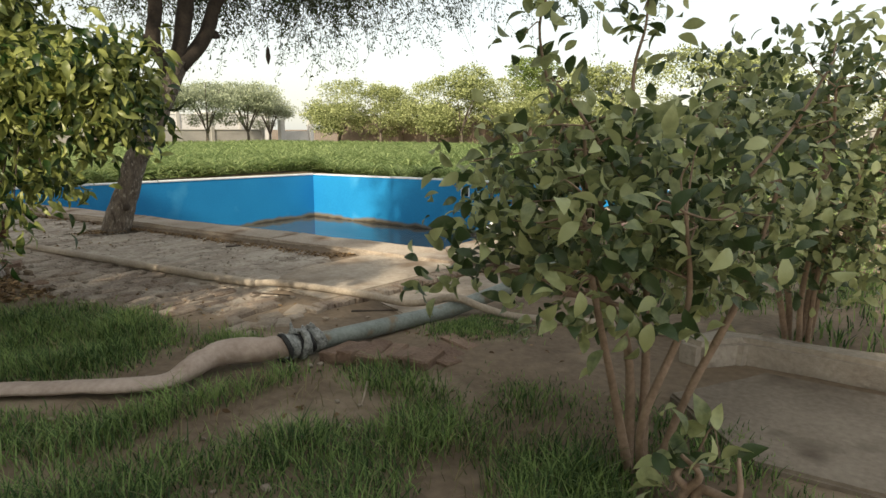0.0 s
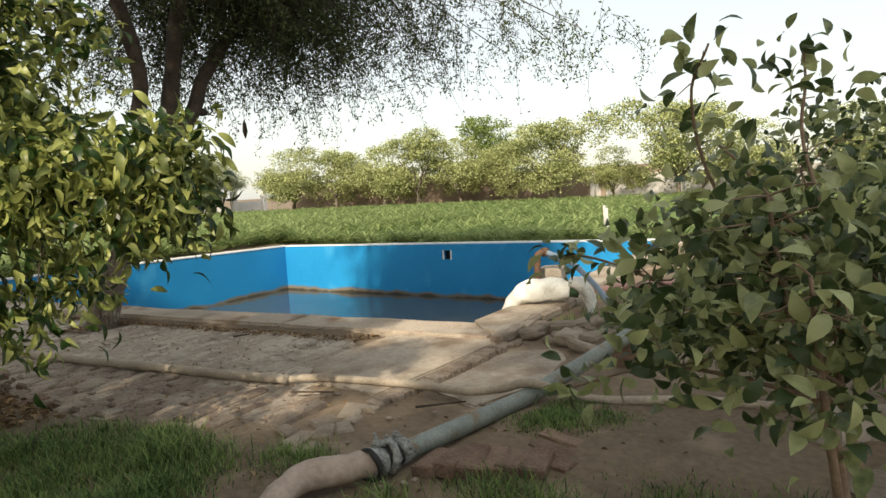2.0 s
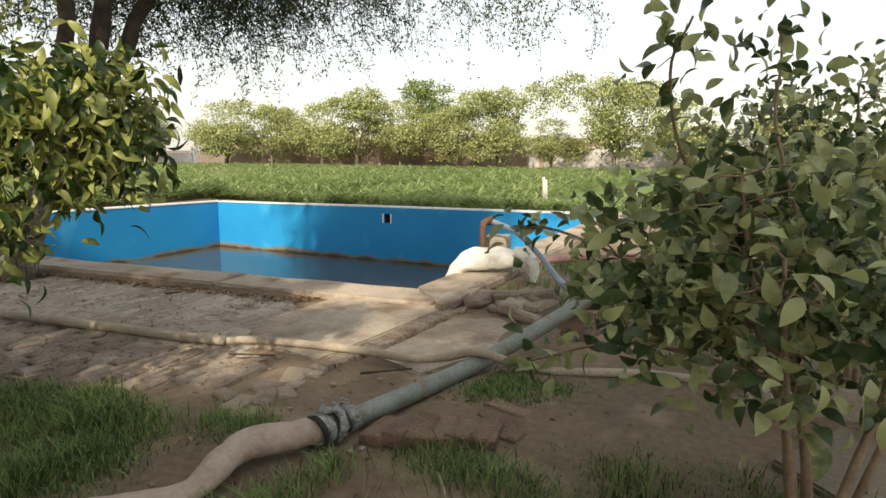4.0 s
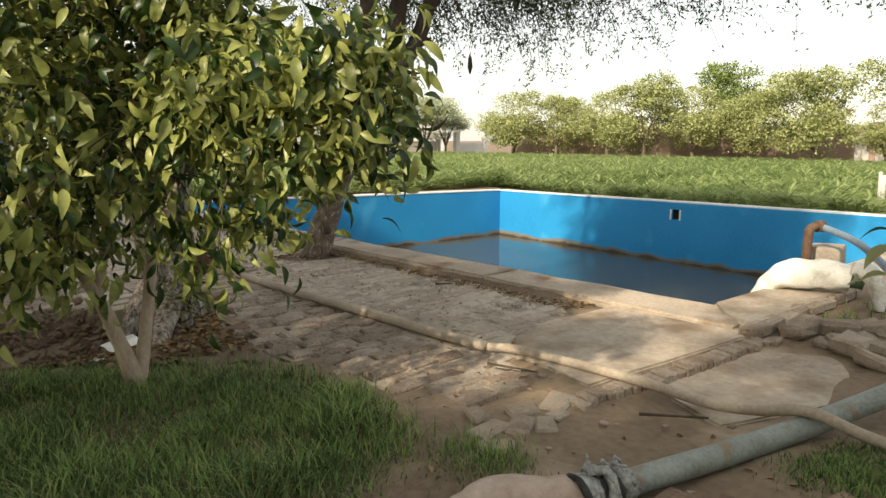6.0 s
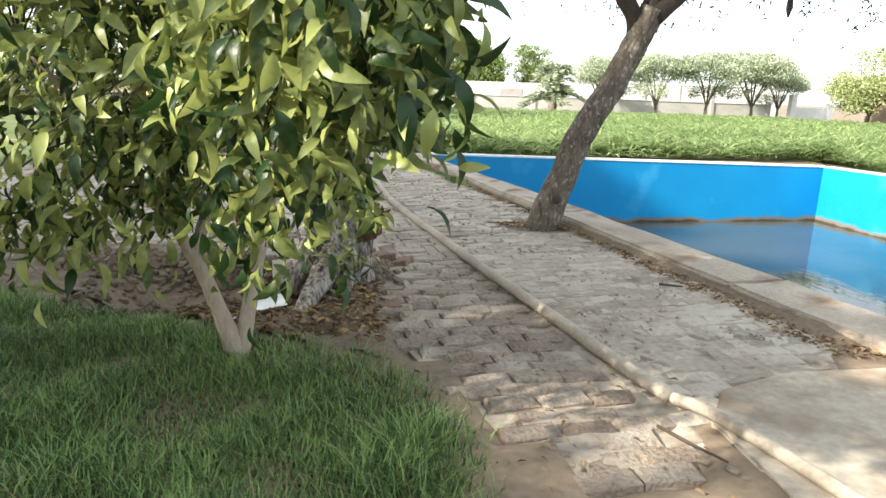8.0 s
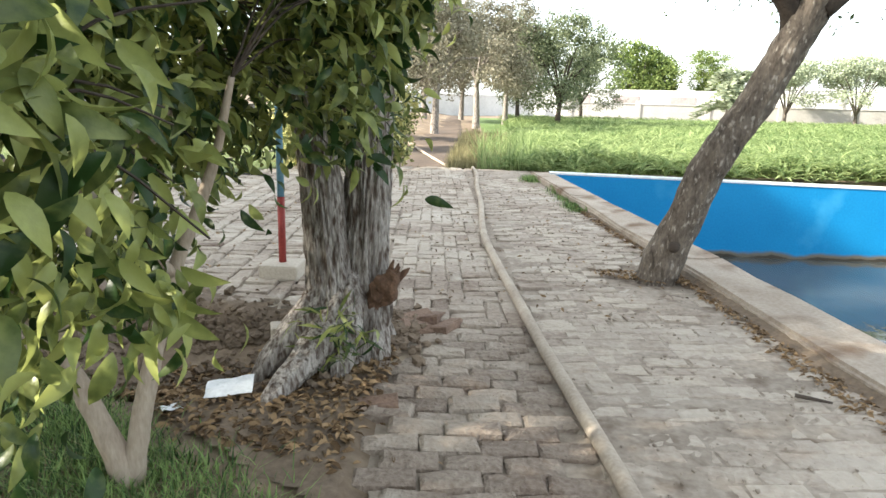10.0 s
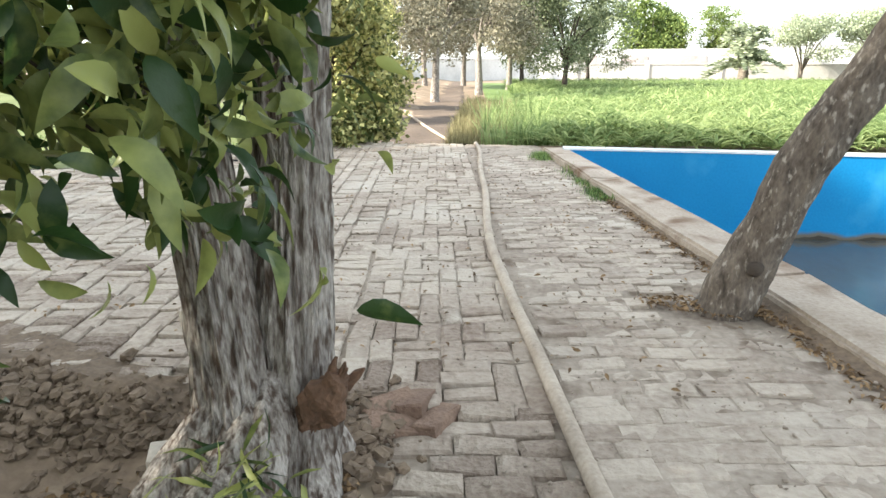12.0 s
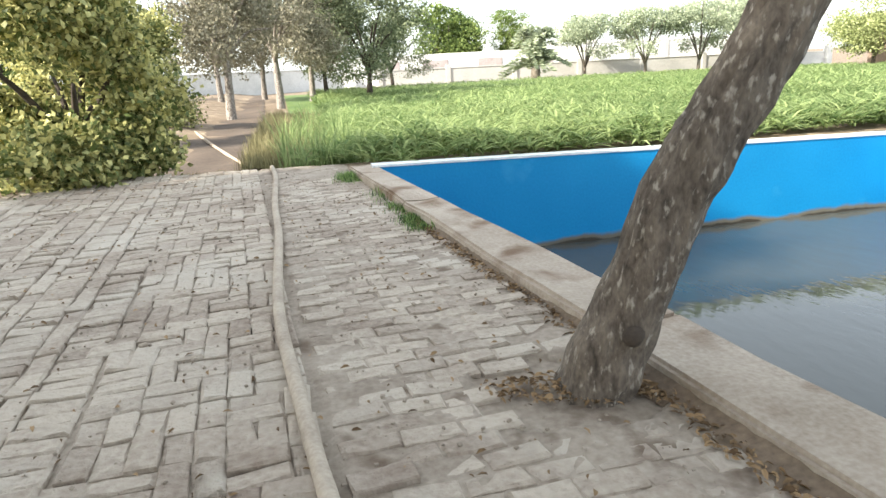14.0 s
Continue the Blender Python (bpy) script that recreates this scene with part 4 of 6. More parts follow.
def build_far_tree(name, label, mat, height, radius, shape="round", leaves=4200, leaf=(0.16, 0.34), bark=BARK, trunk=0.3):
    """A field tree at the origin: short trunk, spreading limbs, crown of many clumps."""
    t = tree_thing(name, label)
    pieces = [tube(spline([(0, 0, -0.3), (0.05, 0, height * 0.15), (0.1, 0.05, height * trunk)], 4), [0.2, 0.14, 0.11], 8, 0.15, 3)]
    for i in range(9):
        a = 2 * math.pi * i / 9 + rng.uniform(-0.3, 0.3)
        r = radius * rng.uniform(0.35, 0.7)
        z = height * (rng.uniform(0.3, 0.6) if shape == "bush" else rng.uniform(0.45, 0.72) if shape != "umbrella" else rng.uniform(0.66, 0.92))
        tip = np.array([math.cos(a) * r, math.sin(a) * r, z])
        start = np.array([0.1, 0.05, height * trunk * rng.uniform(0.75, 1)])
        pieces.append(tube(spline([start, start * 0.5 + tip * 0.5 + (0, 0, 0.06 * height), tip], 4), [0.08, 0.03], 6, 0.15, 3))
    v, f = join(pieces)
    part("trunk", mesh_of("trunk", v, f, bark, True), t)
    m = leaves // 22
    k = 22 if shape == "bush" else 13
    a = rng.uniform(0, 2 * math.pi, k)
    reach = radius * rng.uniform(0.25, 0.72, k)
    if shape == "umbrella":
        level = height * rng.uniform(0.36, 0.88, k)
        size = np.column_stack([radius * rng.uniform(0.3, 0.5, k)] * 2 + [height * rng.uniform(0.07, 0.13, k)])
    else:
        level = height * rng.uniform(0.10 if shape == "bush" else 0.22, 0.82, k)
        size = np.column_stack([radius * rng.uniform(0.3, 0.5, k)] * 2 + [height * rng.uniform(0.14, 0.22, k)])
    lobe = np.column_stack([np.cos(a) * reach, np.sin(a) * reach, level])
    if shape == "bush":
        level[1::3] = height * 0.12
        lobe[:, 2] = level
    lobe[0], size[0] = (0, 0, height * 0.8), (radius * 0.5, radius * 0.5, height * 0.17)
    pick = rng.integers(0, k, m)
    c = lobe[pick] + unit(m, 0.25) * rng.uniform(0.55, 1.0, (m, 1)) * size[pick]
    at = np.repeat(c, 22, 0) + rng.normal(size=(len(c) * 22, 3)) * (0.07 * radius, 0.07 * radius, 0.035 * radius)
    v, f = scatter(SIMPLE_LEAF, at, unit(len(at), 0.1), unit(len(at), 0.8), np.column_stack([rng.uniform(leaf[0], leaf[1], len(at)) * 0.7, rng.uniform(leaf[0], leaf[1], len(at)), np.full(len(at), 0.1)]))
    part("crown", mesh_of("crown", v, f, mat), t)
    return t


def place_all(first, spots, z=-0.34):
    for i, (x, y, s, turn) in enumerate(spots):
        m = pose(x, y, z, 0, 0, turn) @ Matrix.Scale(s, 4)
        if i == 0:
            first.matrix_basis = m
        else:
            o = copy_thing(first, pose(x, y, z, 0, 0, turn))
            o.scale = (s, s, s)


place_all(build_far_tree("acacia_tree", "spreading pale green acacia at the field's edge", LEAF_ACACIA, 7.2, 4.7, "round", 15000, (0.12, 0.26), trunk=0.2),
          [(52, 47.5, 0.9, 0), (51, 36.5, 0.98, 70), (53, 28.0, 0.78, 200), (50.5, 22.4, 0.96, 130), (49, 12.8, 1.0, 300)])
place_all(build_far_tree("acacia_tree", "rounded yellow-green acacia at the field's edge", LEAF_ACACIA, 7.0, 4.3, "round", 14000, (0.12, 0.26), trunk=0.15),
          [(51, 52.5, 0.98, 0), (53, 42.0, 0.92, 45), (52, 32.5, 0.9, 190), (52, 18.4, 0.62, 90), (54, 8.2, 0.8, 10), (56, 2.0, 0.9, 100)])
place_all(build_far_tree("field_tree", "darker tall tree rising behind the acacias", LEAF_DENSE, 9.2, 4.2, "round", 12000, (0.14, 0.3)), [(57.5, 32.0, 0.92, 0), (33, 88, 0.9, 60)])
place_all(build_far_tree("acacia_tree", "grey-green acacia, distance haze put into its leaf colour, before the far boundary wall", LEAF_HAZE_TINT, 7.0, 4.6, "umbrella", 12000, (0.12, 0.26), trunk=0.2),
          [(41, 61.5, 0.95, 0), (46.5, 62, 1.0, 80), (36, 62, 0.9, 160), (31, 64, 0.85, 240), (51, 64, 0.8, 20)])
place_all(build_far_tree("mango_tree", "dense rounded dark green tree behind the white wall", LEAF_DENSE, 8.0, 4.8, "round", 16000, (0.2, 0.4), trunk=0.12), [(24, 88, 1.12, 0)])
place_all(build_far_tree("tamarisk_tree", "grey wispy tamarisk with thin pale trunk beside the track", LEAF_GREY, 6.2, 2.6, "round", 15000, (0.06, 0.16), PALE_BARK, 0.36),
          [(1.7, 35, 1.15, 0), (3.7, 42, 1.25, 90), (0.2, 50, 1.2, 200), (5.6, 48, 1.15, 40), (2.6, 56, 1.2, 10)])
place_all(build_far_tree("field_tree", "grey-green tree with leaning dark trunks by the field", LEAF_DUSK, 6.8, 3.4, "round", 15000, (0.08, 0.2), DARK_BARK, 0.25), [(8.8, 46, 1.05, 0), (12.5, 60, 0.95, 100), (7.0, 56, 1.1, 200)])
place_all(build_far_tree("garden_tree", "dark leafy garden tree beyond the lawn", LEAF_DENSE, 5.2, 2.4, "round", 13000, (0.10, 0.22), DARK_BARK, 0.22),
          [(-13.5, 46, 0.95, 0), (-10.5, 48, 1.05, 90), (-17.5, 47, 1.0, 140), (-21, 50, 1.0, 30), (-26, 48, 1.0, 30), (-7, 52, 0.9, 250)], 0)
place_all(build_far_tree("golden_shrub", "big rounded shrub with sunlit golden-green leaves at the paving's end", LEAF_GOLD, 3.9, 1.8, "bush", 26000, (0.08, 0.17), DARK_BARK, 0.1), [(0.66, 17.6, 0.86, 0)], -0.12)
# two more shrubs, added behind the first to throw shade across the track
place_all(build_far_tree("golden_shrub", "added golden-green shrub, mostly hidden, set to shade the earth track", LEAF_GOLD, 3.7, 1.7, "bush", 26000, (0.07, 0.15), DARK_BARK, 0.1), [(-1.0, 24.5, 0.95, 0), (-0.7, 30.5, 1.05, 100)], -0.2)
place_all(build_far_tree("golden_shrub", "low shrub with reddish-golden leaves at the lawn's edge", LEAF_GOLD, 1.4, 1.0, "round", 3500, (0.07, 0.15), STEM, 0.1), [(-14.8, 43.5, 1.0, 0), (-18.5, 44, 1.2, 0)], 0)


def build_palm():
    t = tree_thing("palm_tree", "bushy date palm in front of the white wall")
    v, f = tube([(0, 0, -0.3), (0.03, 0, 0.5), (0.05, 0, 0.9)], [0.3, 0.27, 0.22], 10, 0.25, 6)
    part("trunk", mesh_of("trunk", v, f, BARK, True), t)
    for k in range(46):
        a, up = rng.uniform(0, 2 * math.pi), rng.uniform(-0.25, 1.9)
        d = np.array([math.cos(a), math.sin(a), 0]) * (1.15 - 0.35 * max(0, up))
        top = np.array([0.05, 0, 0.9])
        line = spline([top, top + d * 0.7 + (0, 0, 0.95 * up + 0.15), top + d * 1.7 + (0, 0, 1.25 * up - 0.35)], 8)
        at = np.repeat(line[2:], 6, 0)
        side = np.tile([1, -1], len(at) // 2)[:, None]
        out = side * np.cross(d, (0, 0, 1)) + d * 0.7 + rng.normal(size=(len(at), 3)) * 0.2
        v, f = scatter(SIMPLE_LEAF, at, out, unit(len(at), 1), np.column_stack([np.full(len(at), 0.09), np.full(len(at), 0.42), np.full(len(at), 0.1)]))
        # fronds share the leaf colour paled for haze
        part("frond", mesh_of("frond", v, f, LEAF_HAZE_TINT), t)
    t.matrix_basis = pose(25.0, 61.0, -0.34) @ Matrix.Scale(1.5, 4)


build_palm()


# ---- far walls and buildings ----
def along(p, q, s, off=0.0):
    """The place s metres from p towards q, shifted sideways."""
    d = (Vector(q) - Vector(p)).normalized()
    return Vector(p) + d * s + Vector((-d.y, d.x)) * off


def long_wall(name, label, p, q, height, thick, mat, post_every=0, post_mat=None, panels=()):
    w = tagged(new(name), label, "wall", kind="structure")
    L = (Vector(q) - Vector(p)).length
    d = (Vector(q) - Vector(p)).normalized()
    m = pose(p[0], p[1], -0.4, 0, 0, math.degrees(math.atan2(d.y, d.x)))
    w.matrix_basis = m
    part("wall", box_mesh("wall", (L, thick, height + 0.4), mat, 0.03), w, at=pose(L / 2, 0, 0))
    part("coping", box_mesh("coping", (L, thick + 0.1, 0.1), mat, 0.02), w, at=pose(L / 2, 0, height + 0.4))
    if post_every:
        me = box_mesh("post", (0.45, thick + 0.2, height + 0.75), post_mat or mat, 0.03)
        for k in range(int(L // post_every) + 1):
            part("post", me, w, at=pose(k * post_every, 0, 0))
    for s, wd, z0, z1, pm in panels:
        part("panel", box_mesh("panel", (wd, 0.12, z1 - z0), pm, 0.02), w, at=pose(s, -thick / 2 - 0.02, z0 + 0.4))


long_wall("white_building", "long whitewashed farm building behind the field", (10, 79), (36, 70), 2.5, 4.0, WHITEWASH, 0, None, [(5.5, 2.6, 0.9, 2.0, DARK_PANEL), (10.5, 2.6, 0.9, 2.0, DARK_PANEL), (16, 2.4, 0.9, 2.0, DARK_PANEL), (21, 2.4, 0.9, 2.0, DARK_PANEL)])
long_wall("boundary_wall", "low pale grey boundary wall with posts", (13, 70), (52, 66.5), 1.15, 0.25, GREY_WALL, 6.5, GREY_WALL)
long_wall("white_building", "pale building half hidden behind acacias", (34, 78), (58, 74), 3.0, 4.0, WHITEWASH, 4.0, GREY_WALL)
long_wall("boundary_wall", "brown mud-brick boundary wall behind the acacias", (55.5, 57), (58, 14), 2.3, 0.3, MUD_WALL, 9, MUD_WALL)
long_wall("boundary_wall", "pale low wall along the far field path", (57.5, 22), (60, -25), 1.5, 0.3, GREY_WALL, 8, WHITEWASH)
long_wall("boundary_wall", "sunlit pale wall at the end of the track", (-6, 62), (10, 76), 1.6, 0.3, WHITEWASH)
long_wall("garden_kerb", "low pale kerb wall behind the lawn", (-40, 47), (-5, 50), 0.5, 0.3, GREY_WALL)
gate = tagged(new("gateway"), "pale gateway with two square pillars in the boundary wall", "gate", kind="structure")
for k, x in enumerate((52.3, 56.0)):
    part("pillar", box_mesh("pillar", (0.6, 0.6, 2.7), WHITEWASH, 0.04), gate, at=pose(x, 63.5 - 0.9 * k, -0.4))
part("gate_leaf", box_mesh("gate_leaf", (3.2, 0.1, 1.4), WHITEWASH, 0.03), gate, at=pose(54.15, 63.05, -0.35, 0, 0, -13.5))


def build_post(x, y, h, label):
    t = tagged(part("marker_post", mesh_of("marker_post", *tube([(0, 0, -0.3), (0.01, 0, h * 0.5), (0, 0.01, h)], [0.06, 0.05, 0.045], 9, 0.15, 5), GREY_WALL, True)), label, "post")
    t.matrix_basis = pose(x, y, -0.3)


build_post(20.2, 8.4, 0.75, "short whitewashed post at the field's edge")
build_post(20.9, 8.7, 0.8, "short whitewashed post at the field's edge")


def build_shade_tree(x, y, h, r, n):
    t = tree_thing("shade_tree", "unseen leafy tree added to cast shade on grass and paving")
    v, f = tube(spline([(x, y, -0.2), (x + 0.1, y, h * 0.3), (x, y + 0.1, h * 0.7)], 5), [0.2, 0.15, 0.1], 12, 0.15, 4, 0.1)
    part("trunk", mesh_of("trunk", v, f, BARK, True), t)
    c = np.array([x, y, h * 0.66]) + unit(n) * rng.uniform(0.2, 1, (n, 1)) * (r, r, h * 0.36)
    v, f = sprays(c, unit(n), 26, 0.3, SIMPLE_LEAF, (0.14, 0.26), 0.2)
    part("crown", mesh_of("crown", v, f, LEAF_DENSE), t)


# unseen trees added off to the left, placed only for the shade they cast
for sx, sy, sh, sr, sn in ((-6.0, -0.1, 6.9, 2.1, 560), (-6.2, 4.2, 5.85, 2.2, 560), (-6.6, 7.6, 9.6, 2.6, 1050), (-6.4, 12.1, 9.3, 2.7, 950), (-2.6, 1.05, 8.2, 1.4, 260), (-2.6, 2.45, 4.2, 1.25, 240)):
    build_shade_tree(sx, sy, sh, sr, sn)

# ---- pipes and hose ----
def piped(name, label, pts, radii, mat, n=14, category="pipe", steps=8, flat=1.0, rough=0.0, freq=6):
    v, f = tube(spline(pts, steps), radii, n, rough, freq, 0, flat)
    return tagged(part(name, mesh_of(name, v, f, mat, True)), label, category)


piped("earth_pipe", "long dusty pipe half sunk along the paving", [(3.5, 17.0, 0.02), (3.56, 15.8, 0.03), (3.56, 14.0, 0.034), (3.60, 12.5, 0.03), (3.60, 10.6, 0.034), (3.70, 9.3, 0.03), (3.78, 8.5, 0.034), (3.88, 7.5, 0.03), (4.0, 6.5, 0.03), (4.06, 5.9, 0.03), (4.13, 5.4, 0.035)],
      [0.034], PIPE_EARTH, 14, rough=0.08, freq=5)
piped("earth_pipe", "pale dusty pipe laid across the aprons and over the steel pipe", [(4.13, 5.38, 0.035), (4.2, 5.21, 0.048), (4.28, 4.8, 0.05), (4.33, 4.4, 0.05), (4.35, 4.05, 0.045), (4.36, 3.82, 0.085), (4.38, 3.62, 0.14), (4.44, 3.42, 0.085), (4.53, 3.2, 0.04), (4.75, 2.75, 0.03), (4.85, 2.2, 0.02)],
      [0.027], PIPE_EARTH, 14, rough=0.06, freq=4)
piped("discharge_pipe", "weathered grey-green steel pipe resting on bricks", [(3.28, 3.83, 0.075), (3.9, 3.715, 0.064), (4.4, 3.625, 0.066), (5.0, 3.41, 0.18), (5.48, 3.24, 0.285)], [0.05], PIPE_GREY, 20, rough=0.02, freq=12)


def build_joint():
    t = tagged(new("rag_binding"), "grey rag and wire binding the hose to the pipe", "binding")
    for k in range(9):
        s = k / 8
        c = np.array([3.14, 3.86, 0.085]) * (1 - s) + np.array([3.34, 3.82, 0.085]) * s
        pts = []
        r = 0.06 + 0.012 * rng.uniform(-1, 1)
        for q in range(15):
            a = 2 * math.pi * q / 14
            wob = r * (1 + 0.13 * noise.noise(Vector((k * 3.1, math.cos(a) * 2, math.sin(a) * 2))))
            pts.append(c + np.array([0.012 * math.sin(a * 2 + k), math.cos(a) * wob, math.sin(a) * wob]))
        v, f = tube(np.array(pts), [0.013 + 0.005 * (k % 3)], 7, 0.5, 40)
        part("rag_turn", mesh_of("rag_turn", v, f, RAG if k % 3 else RUBBER, True), t)
    for k in range(6):
        p = np.array([3.2 + 0.03 * k, 3.84, 0.15])
        d = np.array([rng.uniform(-0.05, 0.05), rng.uniform(-0.09, 0.06), rng.uniform(0.0, 0.06)])
        v, f = tube(np.array([p, p + d * 0.6 + (0, 0, 0.015), p + d * 1.2 + (0, -0.02, -0.01)]), [0.012, 0.008, 0.003], 6, 0.4, 40)
        part("loose_end", mesh_of("loose_end", v, f, RAG), t)


build_joint()


def build_hose():
    pts = [(3.2, 3.85, 0.085), (3.06, 3.93, 0.085), (2.93, 4.02, 0.09), (2.78, 4.03, 0.085), (2.66, 4.0, 0.07), (2.56, 4.02, 0.045), (2.4, 4.16, 0.04), (2.22, 4.38, 0.035), (2.0, 4.62, 0.035), (1.7, 4.86, 0.035), (1.4, 5.12, 0.035), (1.05, 5.44, 0.035), (0.6, 5.95, 0.035), (0.2, 6.6, 0.035)]
    line = spline(pts, 9)
    prof = np.interp(np.linspace(0, 1, len(line)), [0, 0.05, 0.12, 0.3, 0.38, 1], [0.06, 0.066, 0.074, 0.062, 0.066, 0.07])
    flat = np.interp(np.linspace(0, 1, len(line)), [0, 0.1, 0.3, 0.4, 0.5, 1], [1, 0.95, 0.8, 0.45, 0.36, 0.34])
    verts, faces = [], []
    n = 18
    for i, p in enumerate(line):
        d = line[min(i + 1, len(line) - 1)] - line[max(i - 1, 0)]
        d /= np.linalg.norm(d)
        s = np.cross(d, (0, 0, 1))
        s /= np.linalg.norm(s)
        for k in range(n):
            a = 2 * math.pi * k / n
            q = p + s * math.cos(a) * prof[i] + np.array([0, 0, 1]) * math.sin(a) * prof[i] * flat[i]
            q = q + (q - p) * (0.14 * noise.noise(Vector(q * 7)) + 0.10 * noise.noise(Vector(q * 24)))
            verts.append(q)
    for i in range(len(line) - 1):
        for k in range(n):
            a, b = i * n + k, i * n + (k + 1) % n
            faces.append((a, b, b + n, a + n))
    tagged(part("canvas_hose", mesh_of("canvas_hose", verts, faces, CANVAS, True)), "pinkish slack canvas hose tied to the steel pipe", "hose")


build_hose()


def build_spout():
    t = tagged(new("water_spout"), "white sack tied over the spout on the tank coping", "spout")
    v, f = tube(spline([(7.17, 4.36, 0.22), (7.15, 4.42, 0.23), (7.1, 4.55, 0.24), (7.06, 4.68, 0.24)], 6), [0.085], 16)
    part("spout_pipe", mesh_of("spout_pipe", v, f, GREEN_PIPE, True), t, "dark green pipe mouth")
    line = spline([(7.14, 4.45, 0.22), (7.09, 4.6, 0.235), (7.02, 4.8, 0.22), (6.97, 4.96, 0.15), (6.93, 5.08, -0.02)], 9)
    v, f = tube(line, [0.095, 0.115, 0.12, 0.10, 0.06], 30, 0.24, 9)
    part("sack", mesh_of("sack", v, f, SACK, True), t, "crumpled white woven sack")
    line = spline([(7.06, 4.42, 0.33), (7.12, 4.3, 0.27), (7.14, 4.24, 0.12), (7.1, 4.22, 0.0)], 7)
    v, f = tube(line, [0.05, 0.075, 0.065, 0.03], 18, 0.35, 9)
    part("sack_tail", mesh_of("sack_tail", v, f, SACK, True), t, "hanging end of the sack")
    r = tagged(new("riser_pipe"), "rusty riser pipe with elbow feeding a sagging blue-grey hose", "pipe")
    v, f = tube(spline([(7.1, 4.78, 0.1), (7.1, 4.78, 0.52), (7.13, 4.77, 0.59), (7.22, 4.74, 0.60)], 5), [0.035], 12)
    part("riser", mesh_of("riser", v, f, RUST, True), r)
    v, f = tube(np.array([(7.18, 4.75, 0.6), (7.24, 4.735, 0.6)]), [0.048], 12)
    part("collar", mesh_of("collar", v, f, RUST, True), r)
    v, f = tube(spline([(7.22, 4.74, 0.60), (7.05, 4.4, 0.52), (6.6, 4.0, 0.38), (6.1, 3.65, 0.26), (5.62, 3.3, 0.22)], 7), [0.028], 12)
    part("feed_hose", mesh_of("feed_hose", v, f, BLUE_PIPE, True), r, "blue-grey plastic hose")
    tagged(part("concrete_block", box_mesh("concrete_block", (0.34, 0.26, 0.24), OLD_CONCRETE, 0.02, 0.02), at=pose(7.5, 4.78, 0.165, 0, 0, 12)), "small weathered concrete block on the coping", "block")
    for k in range(2):
        piped("plastic_pipe", "faded red plastic pipe lying behind the coping", [(7.9, 4.46 - 0.09 * k, 0.10), (8.3, 4.0 - 0.09 * k, 0.12), (8.9, 3.1 - 0.07 * k, 0.11), (9.4, 2.4, 0.1)], [0.035], PINK_PIPE, 10)


build_spout()


# ---- bricks ----
def brick_mesh(name, mat, l=0.233, w=0.114, h=0.07, bevel=0.008, seed=0):
    """A worn brick, top at z 0: chamfered top edges and slightly uneven corners."""
    r = random.Random(seed)
    j = lambda s=0.007: r.uniform(-s, s)
    x, y = l / 2, w / 2
    v = [(-x + j(), -y + j(), -h), (x + j(), -y + j(), -h), (x + j(), y + j(), -h), (-x + j(), y + j(), -h)]
    v += [(a, b, -bevel) for a, b, _ in v]
    top = [(-x + bevel * 1.3 + j(), -y + bevel * 1.3 + j()), (0 + j(), -y + bevel * (1.2 + r.uniform(0, 0.8))), (x - bevel * 1.3 + j(), -y + bevel * 1.3 + j()),
           (x - bevel * 1.3 + j(), y - bevel * 1.3 + j()), (0 + j(), y - bevel * (1.2 + r.uniform(0, 0.8))), (-x + bevel * 1.3 + j(), y - bevel * 1.3 + j())]
    v += [(a, b, j(0.0065)) for a, b in top]
    f = [(0, 1, 5, 4), (1, 2, 6, 5), (2, 3, 7, 6), (3, 0, 4, 7), (4, 5, 10, 9, 8), (5, 6, 11, 10), (6, 7, 13, 12, 11), (7, 4, 8, 13), (8, 9, 12, 13), (9, 10, 11, 12)]
    return mesh_of(name, v, f, mat)


BRICKS = [brick_mesh("brick", BRICK, seed=k, bevel=0.007 + 0.002 * (k % 3)) for k in range(6)]
WORN = [brick_mesh("brick", WORN_BRICK, seed=40 + k, bevel=0.010 + 0.003 * (k % 3)) for k in range(6)]
REDS = [brick_mesh("brick", RED_BRICK, seed=20 + k) for k in range(3)]

paving = tagged(new("brick_paving"), "uneven dusty brick paving beside the tank", "pavement", kind="structure")
bed = PAVED


def bed_z(x, y):
    return 0.012 * math.sin(x * 1.7 + y * 0.6) + 0.01 * math.sin(y * 1.3 - x)


def build_bed():
    bm = bmesh.new()
    face = bm.faces.new([bm.verts.new((x, y, -0.03)) for x, y in bed])
    ext = bmesh.ops.extrude_face_region(bm, geom=[face])
    bmesh.ops.translate(bm, vec=(0, 0, -0.3), verts=[g for g in ext["geom"] if isinstance(g, bmesh.types.BMVert)])
    bmesh.ops.recalc_face_normals(bm, faces=bm.faces[:])
    part("bed", bm_mesh("bed", bm, PAVING_BED), paving, "sandy bed between the bricks")


build_bed()


